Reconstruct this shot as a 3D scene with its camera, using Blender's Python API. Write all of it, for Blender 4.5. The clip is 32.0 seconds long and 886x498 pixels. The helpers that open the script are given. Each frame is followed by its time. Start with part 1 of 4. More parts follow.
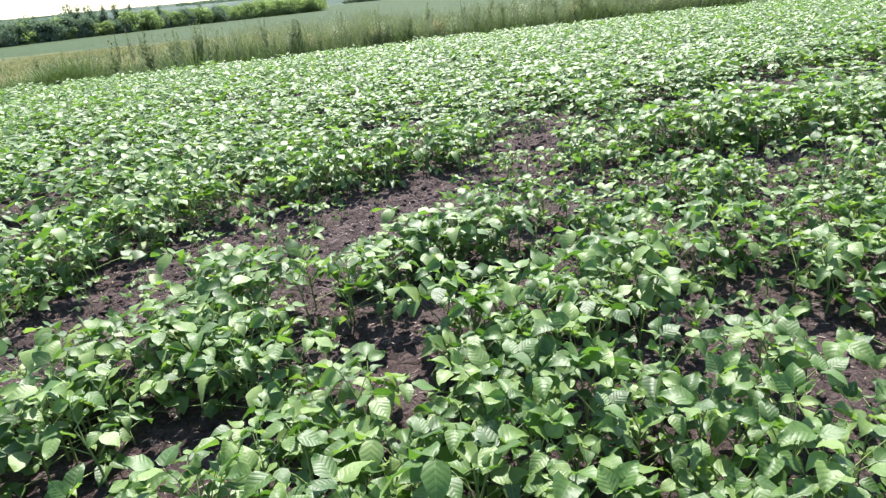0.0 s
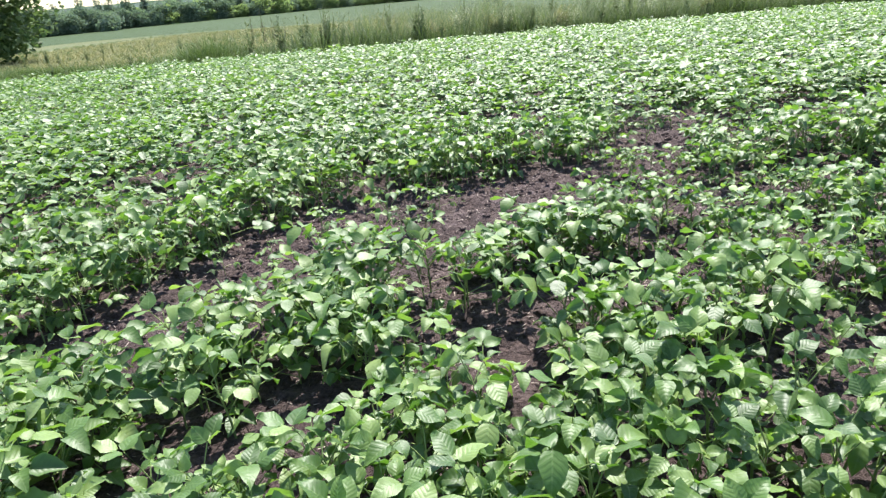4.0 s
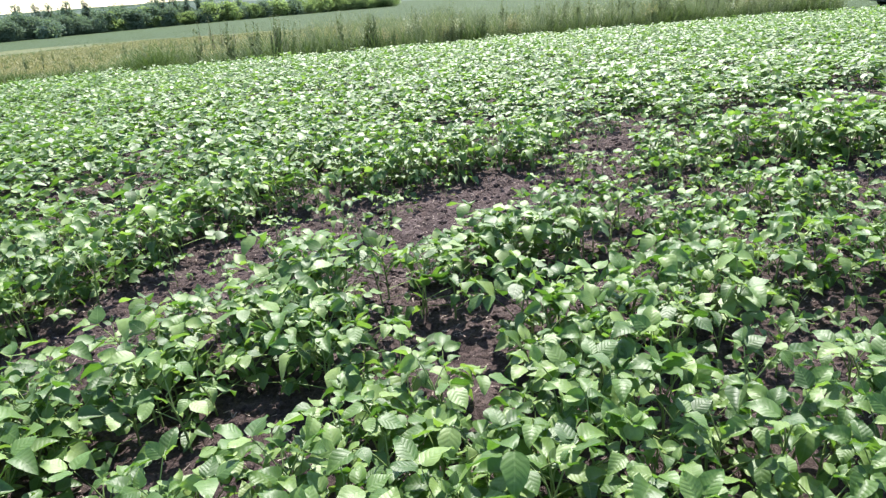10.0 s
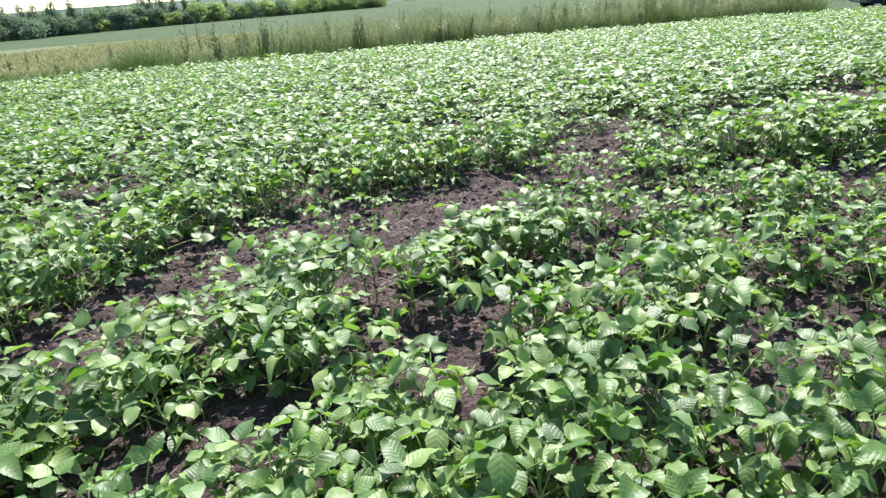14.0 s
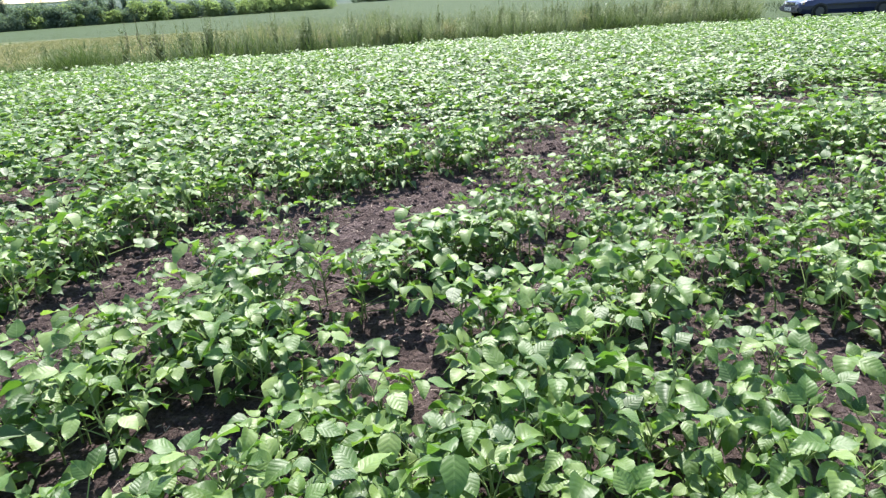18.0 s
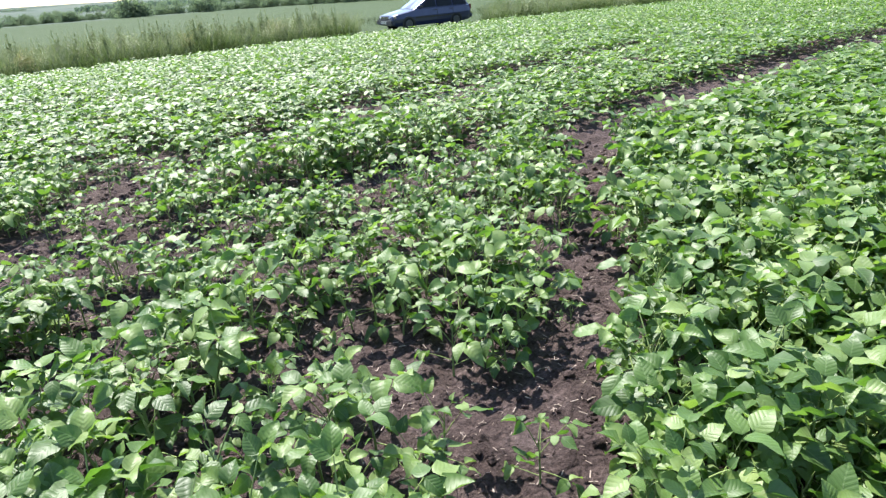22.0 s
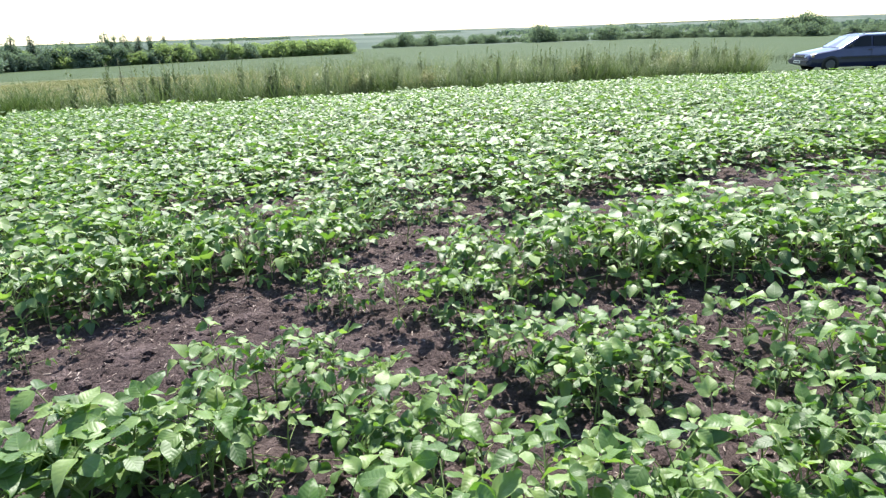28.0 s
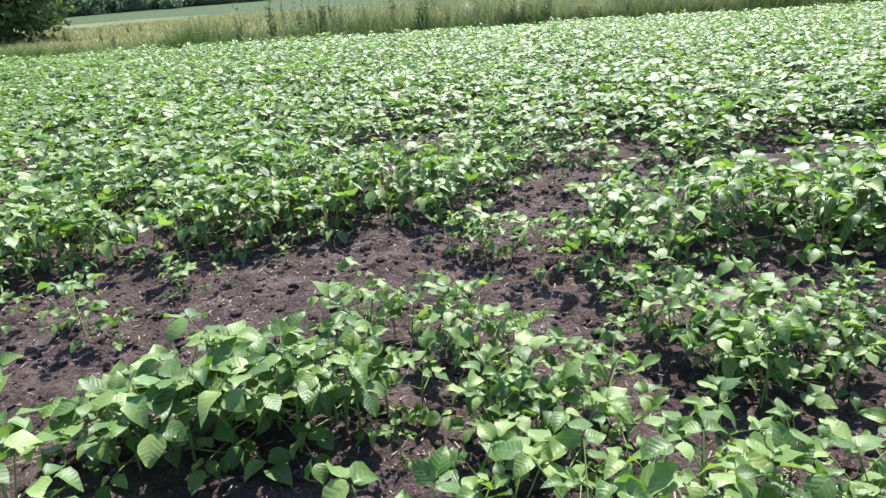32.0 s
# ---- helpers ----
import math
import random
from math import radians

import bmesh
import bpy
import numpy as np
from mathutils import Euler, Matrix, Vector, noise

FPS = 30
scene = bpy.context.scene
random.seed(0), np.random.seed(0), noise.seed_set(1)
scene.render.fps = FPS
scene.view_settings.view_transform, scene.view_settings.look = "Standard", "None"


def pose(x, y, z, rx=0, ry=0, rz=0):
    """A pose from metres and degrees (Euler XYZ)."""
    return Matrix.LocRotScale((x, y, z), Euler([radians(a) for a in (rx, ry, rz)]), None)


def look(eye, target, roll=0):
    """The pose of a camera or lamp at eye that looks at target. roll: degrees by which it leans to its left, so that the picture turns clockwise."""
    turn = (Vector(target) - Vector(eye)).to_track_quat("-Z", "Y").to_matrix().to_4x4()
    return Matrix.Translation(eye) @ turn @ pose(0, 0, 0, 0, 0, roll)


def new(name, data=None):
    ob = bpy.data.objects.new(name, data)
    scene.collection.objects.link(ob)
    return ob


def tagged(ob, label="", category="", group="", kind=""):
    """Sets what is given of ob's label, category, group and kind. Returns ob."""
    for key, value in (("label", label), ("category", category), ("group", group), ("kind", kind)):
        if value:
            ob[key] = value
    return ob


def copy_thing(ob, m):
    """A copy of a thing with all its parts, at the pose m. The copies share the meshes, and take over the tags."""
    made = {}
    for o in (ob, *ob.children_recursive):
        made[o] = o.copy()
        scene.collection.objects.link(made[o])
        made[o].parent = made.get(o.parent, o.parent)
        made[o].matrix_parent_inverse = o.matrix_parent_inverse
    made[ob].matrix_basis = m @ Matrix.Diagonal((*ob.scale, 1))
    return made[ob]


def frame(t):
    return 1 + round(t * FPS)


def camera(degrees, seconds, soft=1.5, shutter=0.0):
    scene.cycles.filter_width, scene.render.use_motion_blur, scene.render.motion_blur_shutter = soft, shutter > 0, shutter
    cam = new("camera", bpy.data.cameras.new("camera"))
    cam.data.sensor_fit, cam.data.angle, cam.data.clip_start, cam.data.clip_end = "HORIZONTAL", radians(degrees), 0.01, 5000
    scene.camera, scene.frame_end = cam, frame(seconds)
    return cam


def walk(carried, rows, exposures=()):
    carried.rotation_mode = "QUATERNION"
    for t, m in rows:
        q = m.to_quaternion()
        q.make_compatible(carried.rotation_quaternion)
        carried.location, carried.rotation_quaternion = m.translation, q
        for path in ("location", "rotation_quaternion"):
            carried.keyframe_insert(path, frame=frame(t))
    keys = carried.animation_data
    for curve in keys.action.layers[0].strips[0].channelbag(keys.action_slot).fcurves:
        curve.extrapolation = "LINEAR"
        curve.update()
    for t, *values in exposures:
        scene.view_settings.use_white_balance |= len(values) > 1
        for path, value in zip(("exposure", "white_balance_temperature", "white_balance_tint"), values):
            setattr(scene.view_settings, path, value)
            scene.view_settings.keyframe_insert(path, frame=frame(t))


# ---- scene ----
cam = camera(68.1, 32.0, 1.35)

PATH = [
    (0, (0.135, 0.583, 1.331), (0.196, 2.43, 0.566), -5.5),
    (0.5, (0.065, 0.595, 1.339), (-0.066, 2.437, 0.569), -4.5),
    (1, (0.052, 0.586, 1.332), (-0.041, 2.424, 0.55), -3.6),
    (1.5, (0.054, 0.564, 1.337), (0.035, 2.414, 0.58), -2.9),
    (2, (0.084, 0.566, 1.342), (0.063, 2.408, 0.562), -3.9),
    (2.5, (0.079, 0.57, 1.334), (0.044, 2.405, 0.538), -3.1),
    (3, (0.064, 0.573, 1.334), (-0.125, 2.41, 0.564), -3.6),
    (3.5, (0.063, 0.572, 1.335), (-0.196, 2.399, 0.565), -4.6),
    (5.5, (0.071, 0.56, 1.338), (-0.087, 2.407, 0.587), -4.6),
    (6, (0.068, 0.56, 1.343), (-0.083, 2.409, 0.595), -3.1),
    (6.5, (0.064, 0.565, 1.34), (-0.041, 2.41, 0.575), -3.3),
    (7, (0.072, 0.57, 1.34), (0.016, 2.418, 0.577), -2.6),
    (7.5, (0.056, 0.561, 1.34), (-0.128, 2.404, 0.586), -4.2),
    (8, (0.062, 0.556, 1.338), (-0.07, 2.404, 0.583), -4.3),
    (8.5, (0.056, 0.562, 1.335), (-0.12, 2.402, 0.572), -5.2),
    (9, (0.063, 0.566, 1.338), (-0.114, 2.407, 0.576), -4.3),
    (9.5, (0.06, 0.565, 1.335), (-0.04, 2.409, 0.568), -4.2),
    (10, (0.059, 0.561, 1.333), (-0.056, 2.408, 0.576), -4.3),
    (10.5, (0.062, 0.559, 1.332), (-0.036, 2.408, 0.578), -4.7),
    (11, (0.073, 0.568, 1.331), (0.006, 2.419, 0.576), -4.7),
    (11.5, (0.073, 0.571, 1.334), (0.022, 2.421, 0.576), -4.6),
    (12, (0.077, 0.569, 1.337), (0.051, 2.422, 0.585), -4.8),
    (12.5, (0.071, 0.566, 1.334), (0.051, 2.421, 0.586), -4.4),
    (13, (0.07, 0.564, 1.333), (0.003, 2.416, 0.582), -3.9),
    (13.5, (0.067, 0.557, 1.336), (-0.014, 2.407, 0.58), -4.2),
    (14, (0.066, 0.558, 1.336), (-0.016, 2.407, 0.579), -4.2),
    (14.5, (0.066, 0.561, 1.335), (-0.011, 2.41, 0.577), -4.1),
    (16.5, (0.067, 0.555, 1.34), (0.012, 2.409, 0.592), -4.6),
    (17, (0.061, 0.552, 1.341), (0.02, 2.408, 0.595), -3.4),
    (17.5, (0.073, 0.548, 1.342), (0.131, 2.408, 0.611), -2.7),
    (18, (0.067, 0.556, 1.339), (0.135, 2.406, 0.581), -3.0),
    (18.5, (0.048, 0.566, 1.339), (-0.124, 2.405, 0.572), -4.2),
    (19, (0.057, 0.573, 1.345), (-0.063, 2.429, 0.61), -2.9),
    (19.5, (0.057, 0.563, 1.35), (-0.02, 2.428, 0.63), -2.7),
    (20, (0.066, 0.562, 1.338), (0.047, 2.427, 0.617), -3.2),
    (20.5, (0.094, 0.55, 1.328), (0.327, 2.363, 0.518), -4.9),
    (21, (0.262, 0.585, 1.334), (0.582, 2.42, 0.605), -6.3),
    (21.5, (0.475, 0.599, 1.314), (1.223, 2.325, 0.633), -4.6),
    (22, (0.592, 0.715, 1.295), (1.582, 2.275, 0.531), -3.9),
    (22.5, (0.702, 0.92, 1.304), (1.666, 2.522, 0.594), -2.6),
    (23, (0.872, 1.108, 1.297), (1.37, 2.9, 0.563), -3.8),
    (23.5, (1.039, 1.243, 1.312), (1.286, 3.098, 0.605), -3.9),
    (24, (1.09, 1.464, 1.297), (1.523, 3.285, 0.592), -2.9),
    (24.5, (1.1, 1.638, 1.258), (1.384, 3.488, 0.552), -2.9),
    (26.5, (1.249, 1.942, 1.265), (1.214, 3.827, 0.598), -2.6),
    (27, (1.206, 1.951, 1.263), (1.141, 3.83, 0.582), -2.3),
    (27.5, (1.204, 1.954, 1.261), (1.21, 3.842, 0.604), -2.0),
    (28, (1.211, 1.959, 1.262), (1.239, 3.855, 0.626), -2.1),
    (28.5, (1.237, 1.945, 1.264), (1.367, 3.839, 0.635), -2.4),
    (29, (1.241, 1.94, 1.264), (1.357, 3.812, 0.568), -1.9),
    (29.5, (1.233, 1.949, 1.263), (1.296, 3.818, 0.554), -1.8),
    (30, (1.22, 1.959, 1.265), (1.211, 3.843, 0.591), -1.5),
    (30.5, (1.212, 1.963, 1.267), (1.189, 3.855, 0.619), -0.7),
    (31, (1.2, 1.97, 1.266), (1.116, 3.85, 0.59), -0.0),
    (31.5, (1.179, 2.006, 1.255), (1.017, 3.866, 0.537), -0.8),
    (32, (1.178, 2.121, 1.245), (0.784, 3.914, 0.449), -3.7),
]
walk(cam, [(t, look(eye, target, roll)) for t, eye, target, roll in PATH])

# ---- daylight: high sun ahead of the camera, bright hazy sky ----
SUN_ELEV, SUN_AZ = radians(56), radians(4)     # azimuth from +y towards +x
world = bpy.data.worlds.new("sky")
scene.world = world
world.use_nodes = True
wn = world.node_tree
sky = wn.nodes.new("ShaderNodeTexSky")
sky.sky_type, sky.sun_disc = "NISHITA", False
sky.sun_elevation, sky.sun_rotation = SUN_ELEV, SUN_AZ
sky.air_density, sky.dust_density, sky.ozone_density = 1.0, 0.6, 1.5
wn.links.new(sky.outputs[0], wn.nodes["Background"].inputs[0])
wn.nodes["Background"].inputs[1].default_value = 0.135
sun = new("sun", bpy.data.lights.new("sun", "SUN"))
sun.data.energy, sun.data.angle, sun.data.color = 5.0, radians(0.6), (1.0, 0.965, 0.92)
sun.matrix_world = look((0, 0, 0), (-math.sin(SUN_AZ) * math.cos(SUN_ELEV), -math.cos(SUN_AZ) * math.cos(SUN_ELEV), -math.sin(SUN_ELEV)))
scene.view_settings.exposure = 1.42



# ---- materials ----
class Mat:
    """A node material under construction."""

    def __init__(self, name, rough=0.8, spec=0.3):
        self.m = bpy.data.materials.new(name)
        self.m.use_nodes = True
        self.t = self.m.node_tree
        self.b = self.t.nodes["Principled BSDF"]
        self.b.inputs["Roughness"].default_value = rough
        self.b.inputs["Specular IOR Level"].default_value = spec

    def node(self, kind, **values):
        n = self.t.nodes.new(kind)
        for k, v in values.items():
            n.inputs[k].default_value = v
        return n

    def join(self, a, b):
        self.t.links.new(a, b)

    def noise(self, scale, detail=4.0, rough=0.6, space="Object"):
        c = self.node("ShaderNodeTexCoord")
        n = self.node("ShaderNodeTexNoise", Scale=scale, Detail=detail, Roughness=rough)
        self.join(c.outputs[space], n.inputs["Vector"])
        return n.outputs["Fac"]

    def ramp(self, fac, stops):
        r = self.node("ShaderNodeValToRGB")
        e = r.color_ramp.elements
        while len(e) < len(stops):
            e.new(0.5)
        for s, (p, c) in zip(e, stops):
            s.position, s.color = p, (*c, 1)
        self.join(fac, r.inputs[0])
        return r.outputs[0]

    def mix(self, fac, a, b, how="MIX"):
        n = self.t.nodes.new("ShaderNodeMix")
        n.data_type, n.blend_type = "RGBA", how
        for sock, v in ((n.inputs[0], fac), (n.inputs[6], a), (n.inputs[7], b)):
            if isinstance(v, (int, float)):
                sock.default_value = v
            elif isinstance(v, tuple):
                sock.default_value = (*v, 1)
            else:
                self.join(v, sock)
        return n.outputs[2]

    def math(self, how, a, b=0.0):
        n = self.t.nodes.new("ShaderNodeMath")
        n.operation = how
        for sock, v in zip(n.inputs, (a, b)):
            if isinstance(v, (int, float)):
                sock.default_value = v
            else:
                self.join(v, sock)
        return n.outputs[0]

    def colour(self, c):
        if isinstance(c, tuple):
            self.b.inputs["Base Color"].default_value = (*c, 1)
        else:
            self.join(c, self.b.inputs["Base Color"])

    def bump(self, height, strength=0.4, distance=0.01):
        n = self.node("ShaderNodeBump", Strength=strength, Distance=distance)
        self.join(height, n.inputs["Height"])
        self.join(n.outputs[0], self.b.inputs["Normal"])

    def glow_through(self, colour, share):
        """Thin leaves pass light: a share of translucency."""
        tr = self.t.nodes.new("ShaderNodeBsdfTranslucent")
        if isinstance(colour, tuple):
            tr.inputs[0].default_value = (*colour, 1)
        else:
            self.join(colour, tr.inputs[0])
        ms = self.node("ShaderNodeMixShader", Fac=share)
        self.join(self.b.outputs[0], ms.inputs[1])
        self.join(tr.outputs[0], ms.inputs[2])
        self.join(ms.outputs[0], self.t.nodes["Material Output"].inputs[0])


def plain(name, c, rough=0.6, spec=0.4, metal=0.0, grain=0.12, scale=30.0):
    """A surface of one colour with slight grain."""
    m = Mat(name, rough, spec)
    m.b.inputs["Metallic"].default_value = metal
    d = tuple(v * (1 - grain) for v in c)
    m.colour(m.ramp(m.noise(scale), [(0.3, d), (0.7, c)]))
    return m.m


def soil_material():
    m = Mat("dark_soil", 0.95, 0.15)
    big, mid, fine = m.noise(0.9, 3), m.noise(7, 5), m.noise(70, 6, 0.7)
    c = m.ramp(mid, [(0.3, (0.039, 0.028, 0.027)), (0.5, (0.09, 0.066, 0.063)), (0.7, (0.157, 0.12, 0.117))])
    c = m.mix(m.math("MULTIPLY", big, 0.5), c, (0.073, 0.054, 0.052))
    c = m.mix(0.75, c, m.ramp(fine, [(0.32, (0.25, 0.24, 0.23)), (0.7, (1.6, 1.55, 1.5))]), "MULTIPLY")
    tc = m.node("ShaderNodeTexCoord")
    vo = m.node("ShaderNodeTexVoronoi", Scale=11.0)
    vo.feature = "DISTANCE_TO_EDGE"
    m.join(tc.outputs["Object"], vo.inputs["Vector"])
    crack = m.math("MINIMUM", m.math("MULTIPLY", vo.outputs["Distance"], 9.0), 1.0)
    m.colour(c)
    m.bump(m.math("ADD", m.math("ADD", m.math("MULTIPLY", mid, 1.6), m.math("MULTIPLY", crack, 0.35)), fine), 0.9, 0.035)
    return m.m


def grassland(name, a, b, c, scale):
    m = Mat(name, 0.9, 0.15)
    n1, n2 = m.noise(scale, 6, 0.7), m.noise(scale / 14, 3)
    col = m.ramp(n1, [(0.3, a), (0.55, b), (0.75, c)])
    col = m.mix(m.math("MULTIPLY", n2, 0.6), col, b)
    m.colour(col)
    m.bump(n1, 0.8, 0.3 / scale)
    return m.m


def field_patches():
    """Distant farmland: a patchwork of green and paler fields, haze greyed into their colours."""
    m = Mat("hazed_far_fields", 0.9, 0.1)
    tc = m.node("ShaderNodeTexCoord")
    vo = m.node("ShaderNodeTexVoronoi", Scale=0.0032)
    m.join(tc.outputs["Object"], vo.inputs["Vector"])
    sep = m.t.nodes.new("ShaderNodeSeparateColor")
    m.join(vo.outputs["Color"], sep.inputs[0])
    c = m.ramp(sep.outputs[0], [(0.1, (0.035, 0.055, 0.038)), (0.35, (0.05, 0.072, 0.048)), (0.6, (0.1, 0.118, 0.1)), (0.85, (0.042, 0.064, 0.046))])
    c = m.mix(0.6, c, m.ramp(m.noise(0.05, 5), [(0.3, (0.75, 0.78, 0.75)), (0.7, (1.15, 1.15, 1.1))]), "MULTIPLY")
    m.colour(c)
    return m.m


def leaf_material(name, joined, dark, mid, pale, rough=0.5, share=0.35, veins=True):
    """Leaves: each differs a little; paler midrib and arching side veins with relief."""
    m = Mat(name, rough, 0.58 if veins else 0.15)
    m.b.inputs["Sheen Weight"].default_value = 0.1 if veins else 0.0
    m.b.inputs["Sheen Tint"].default_value = (1.0, 0.98, 0.72, 1)
    m.b.inputs["Sheen Roughness"].default_value = 0.4
    if joined:
        rnd = m.t.nodes.new("ShaderNodeNewGeometry").outputs["Random Per Island"]
    else:
        rnd = m.t.nodes.new("ShaderNodeObjectInfo").outputs["Random"]
    c = m.ramp(rnd, [(0.0, dark), (0.5, mid), (1.0, pale)])
    c = m.mix(0.5, c, m.ramp(m.noise(5 if veins else 45, 3, space="UV" if veins else "Object"), [(0.3, (0.72, 0.75, 0.7)), (0.7, (1.15, 1.1, 1.05))]), "MULTIPLY")
    if veins:
        uv = m.t.nodes.new("ShaderNodeUVMap")
        sep = m.t.nodes.new("ShaderNodeSeparateXYZ")
        m.join(uv.outputs[0], sep.inputs[0])
        au = m.math("ABSOLUTE", m.math("SUBTRACT", sep.outputs[0], 0.5))
        wob = m.math("MULTIPLY", m.noise(4, 2, space="UV"), 1.6)
        wave = m.math("SINE", m.math("ADD", wob, m.math("MULTIPLY", m.math("SUBTRACT", sep.outputs[1], m.math("MULTIPLY", au, 0.85)), 39.0)))
        side = m.math("POWER", m.math("MAXIMUM", wave, 0.0), 7.0)
        rib = m.math("LESS_THAN", au, 0.022)
        v = m.math("MAXIMUM", m.math("MULTIPLY", side, 0.22), rib)
        c = m.mix(m.math("MULTIPLY", v, 0.28), c, (0.17, 0.26, 0.09))
        m.bump(m.math("SUBTRACT", m.math("MULTIPLY", wave, 0.3), v), 0.42, 0.002)
    m.colour(c)
    m.glow_through(m.mix(1.0, c, (1.4, 1.62, 0.7) if veins else (1.2, 1.35, 0.9), "MULTIPLY"), share)
    return m.m


M_SOIL = soil_material()
LEAF = ((0.04, 0.09, 0.016), (0.088, 0.168, 0.033), (0.205, 0.286, 0.088))
M_LEAF = leaf_material("bean_leaf", False, *LEAF)
M_LEAVES = leaf_material("bean_leaf_mass", True, *LEAF)
M_STEM = plain("green_stem", (0.19, 0.25, 0.085), 0.7, 0.2)
M_VERGE = grassland("verge_grass", (0.05, 0.075, 0.022), (0.09, 0.12, 0.035), (0.15, 0.16, 0.06), 6.0)
M_MEADOW = grassland("dry_meadow", (0.066, 0.08, 0.03), (0.1, 0.108, 0.046), (0.155, 0.146, 0.076), 1.2)
M_EARTH = grassland("dry_earth", (0.17, 0.12, 0.09), (0.25, 0.18, 0.14), (0.32, 0.24, 0.19), 3.0)
M_MID = grassland("cereal_crop", (0.026, 0.045, 0.013), (0.034, 0.056, 0.017), (0.048, 0.073, 0.023), 1.4)
M_HAZED_FAR = field_patches()
M_GRASS = leaf_material("grass_blade", True, (0.06, 0.09, 0.034), (0.09, 0.125, 0.05), (0.135, 0.165, 0.08), 0.75, 0.3, False)
M_PALEGRASS = leaf_material("seeding_grass", True, (0.1, 0.13, 0.065), (0.15, 0.18, 0.1), (0.22, 0.24, 0.15), 0.75, 0.3, False)
M_GREEN = leaf_material("fresh_grass", True, (0.05, 0.085, 0.025), (0.08, 0.12, 0.035), (0.115, 0.155, 0.05), 0.7, 0.25, False)
M_STRAW = leaf_material("dry_grass", True, (0.19, 0.178, 0.085), (0.28, 0.255, 0.128), (0.37, 0.335, 0.19), 0.75, 0.2, False)
M_CROPBLADE = leaf_material("cereal_blade", True, (0.032, 0.05, 0.014), (0.044, 0.066, 0.019), (0.06, 0.084, 0.026), 0.7, 0.12, False)
M_WEED = leaf_material("weed_leaf", True, (0.06, 0.084, 0.045), (0.09, 0.117, 0.063), (0.125, 0.15, 0.085), 0.7, 0.25, False)
M_WEEDGREY = leaf_material("grey_weed_leaf", True, (0.11, 0.135, 0.07), (0.16, 0.185, 0.1), (0.23, 0.25, 0.155), 0.7, 0.25, False)
M_DRYWEED = leaf_material("withered_leaf", True, (0.1, 0.08, 0.07), (0.15, 0.12, 0.105), (0.2, 0.165, 0.14), 0.8, 0.15, False)
M_WEEDPALE = leaf_material("pale_weed_leaf", True, (0.26, 0.29, 0.2), (0.36, 0.38, 0.27), (0.5, 0.5, 0.38), 0.7, 0.25, False)
# shelter belt leaves: a bluish veil of haze is mixed into the green
M_HAZED_CROWN = leaf_material("tree_leaf", True, (0.11, 0.155, 0.115), (0.15, 0.2, 0.145), (0.19, 0.24, 0.175), 0.9, 0.36, False)
M_CROWNLIGHT = leaf_material("pale_tree_leaf", True, (0.17, 0.22, 0.1), (0.22, 0.28, 0.125), (0.28, 0.34, 0.16), 0.9, 0.5, False)
M_CROWN2 = leaf_material("shrub_leaf", True, (0.1, 0.135, 0.1), (0.125, 0.162, 0.118), (0.15, 0.19, 0.135), 0.9, 0.5, False)
# spruce needles, lightened and blued in colour to stand for haze
M_HAZED_NEEDLE = leaf_material("hazed_needle_leaf", True, (0.09, 0.12, 0.1), (0.125, 0.16, 0.135), (0.16, 0.2, 0.17), 0.9, 0.45, False)
M_BROAD = leaf_material("broad_leaf", True, (0.05, 0.082, 0.036), (0.08, 0.122, 0.05), (0.12, 0.165, 0.068), 0.6, 0.38, False)
# far woods: haze is painted in, greyer and paler than near leaves
M_HAZED_WOODS = leaf_material("woodland", True, (0.11, 0.145, 0.125), (0.14, 0.18, 0.15), (0.17, 0.21, 0.175), 0.8, 0.4, False)
M_BARK = plain("bark", (0.11, 0.085, 0.065), 0.9, 0.2, 0, 0.5, 12)
M_LITTER = plain("straw_litter", (0.4, 0.32, 0.27), 0.8, 0.2, 0, 0.5, 60)


# ---- mesh helpers ----
def mesh_object(name, verts, faces, material, parent=None, uv=None, smooth=False, label=""):
    """faces: an int array (n, k) with k = 3 or 4, or a list of such arrays."""
    me = bpy.data.meshes.new(name)
    faces = [np.asarray(f) for f in (faces if isinstance(faces, list) else [faces])]
    verts = np.asarray(verts, dtype=np.float32)
    sizes = np.concatenate([np.full(len(f), f.shape[1]) for f in faces])
    loops = np.concatenate([f.ravel() for f in faces]).astype(np.int32)
    me.vertices.add(len(verts))
    me.vertices.foreach_set("co", verts.ravel())
    me.loops.add(len(loops))
    me.loops.foreach_set("vertex_index", loops)
    me.polygons.add(len(sizes))
    me.polygons.foreach_set("loop_start", np.concatenate([[0], np.cumsum(sizes)[:-1]]).astype(np.int32))
    if uv is not None:
        layer = me.uv_layers.new(name="UVMap")
        layer.data.foreach_set("uv", np.asarray(uv, dtype=np.float32)[loops].ravel())
    me.update(calc_edges=True)
    me.polygons.foreach_set("use_smooth", np.full(len(sizes), smooth))
    me.validate()
    me.materials.append(material)
    ob = new(name, me)
    ob.parent = parent
    if label:
        tagged(ob, label)
    return ob


def part(name, bm, material, parent, label="", smooth=False):
    """Links a bmesh as one mesh object under a thing or a part."""
    me = bpy.data.meshes.new(name)
    bmesh.ops.recalc_face_normals(bm, faces=bm.faces)
    bm.to_mesh(me)
    bm.free()
    me.polygons.foreach_set("use_smooth", np.full(len(me.polygons), smooth))
    me.materials.append(material)
    ob = new(name, me)
    ob.parent = parent
    if label:
        tagged(ob, label)
    return ob


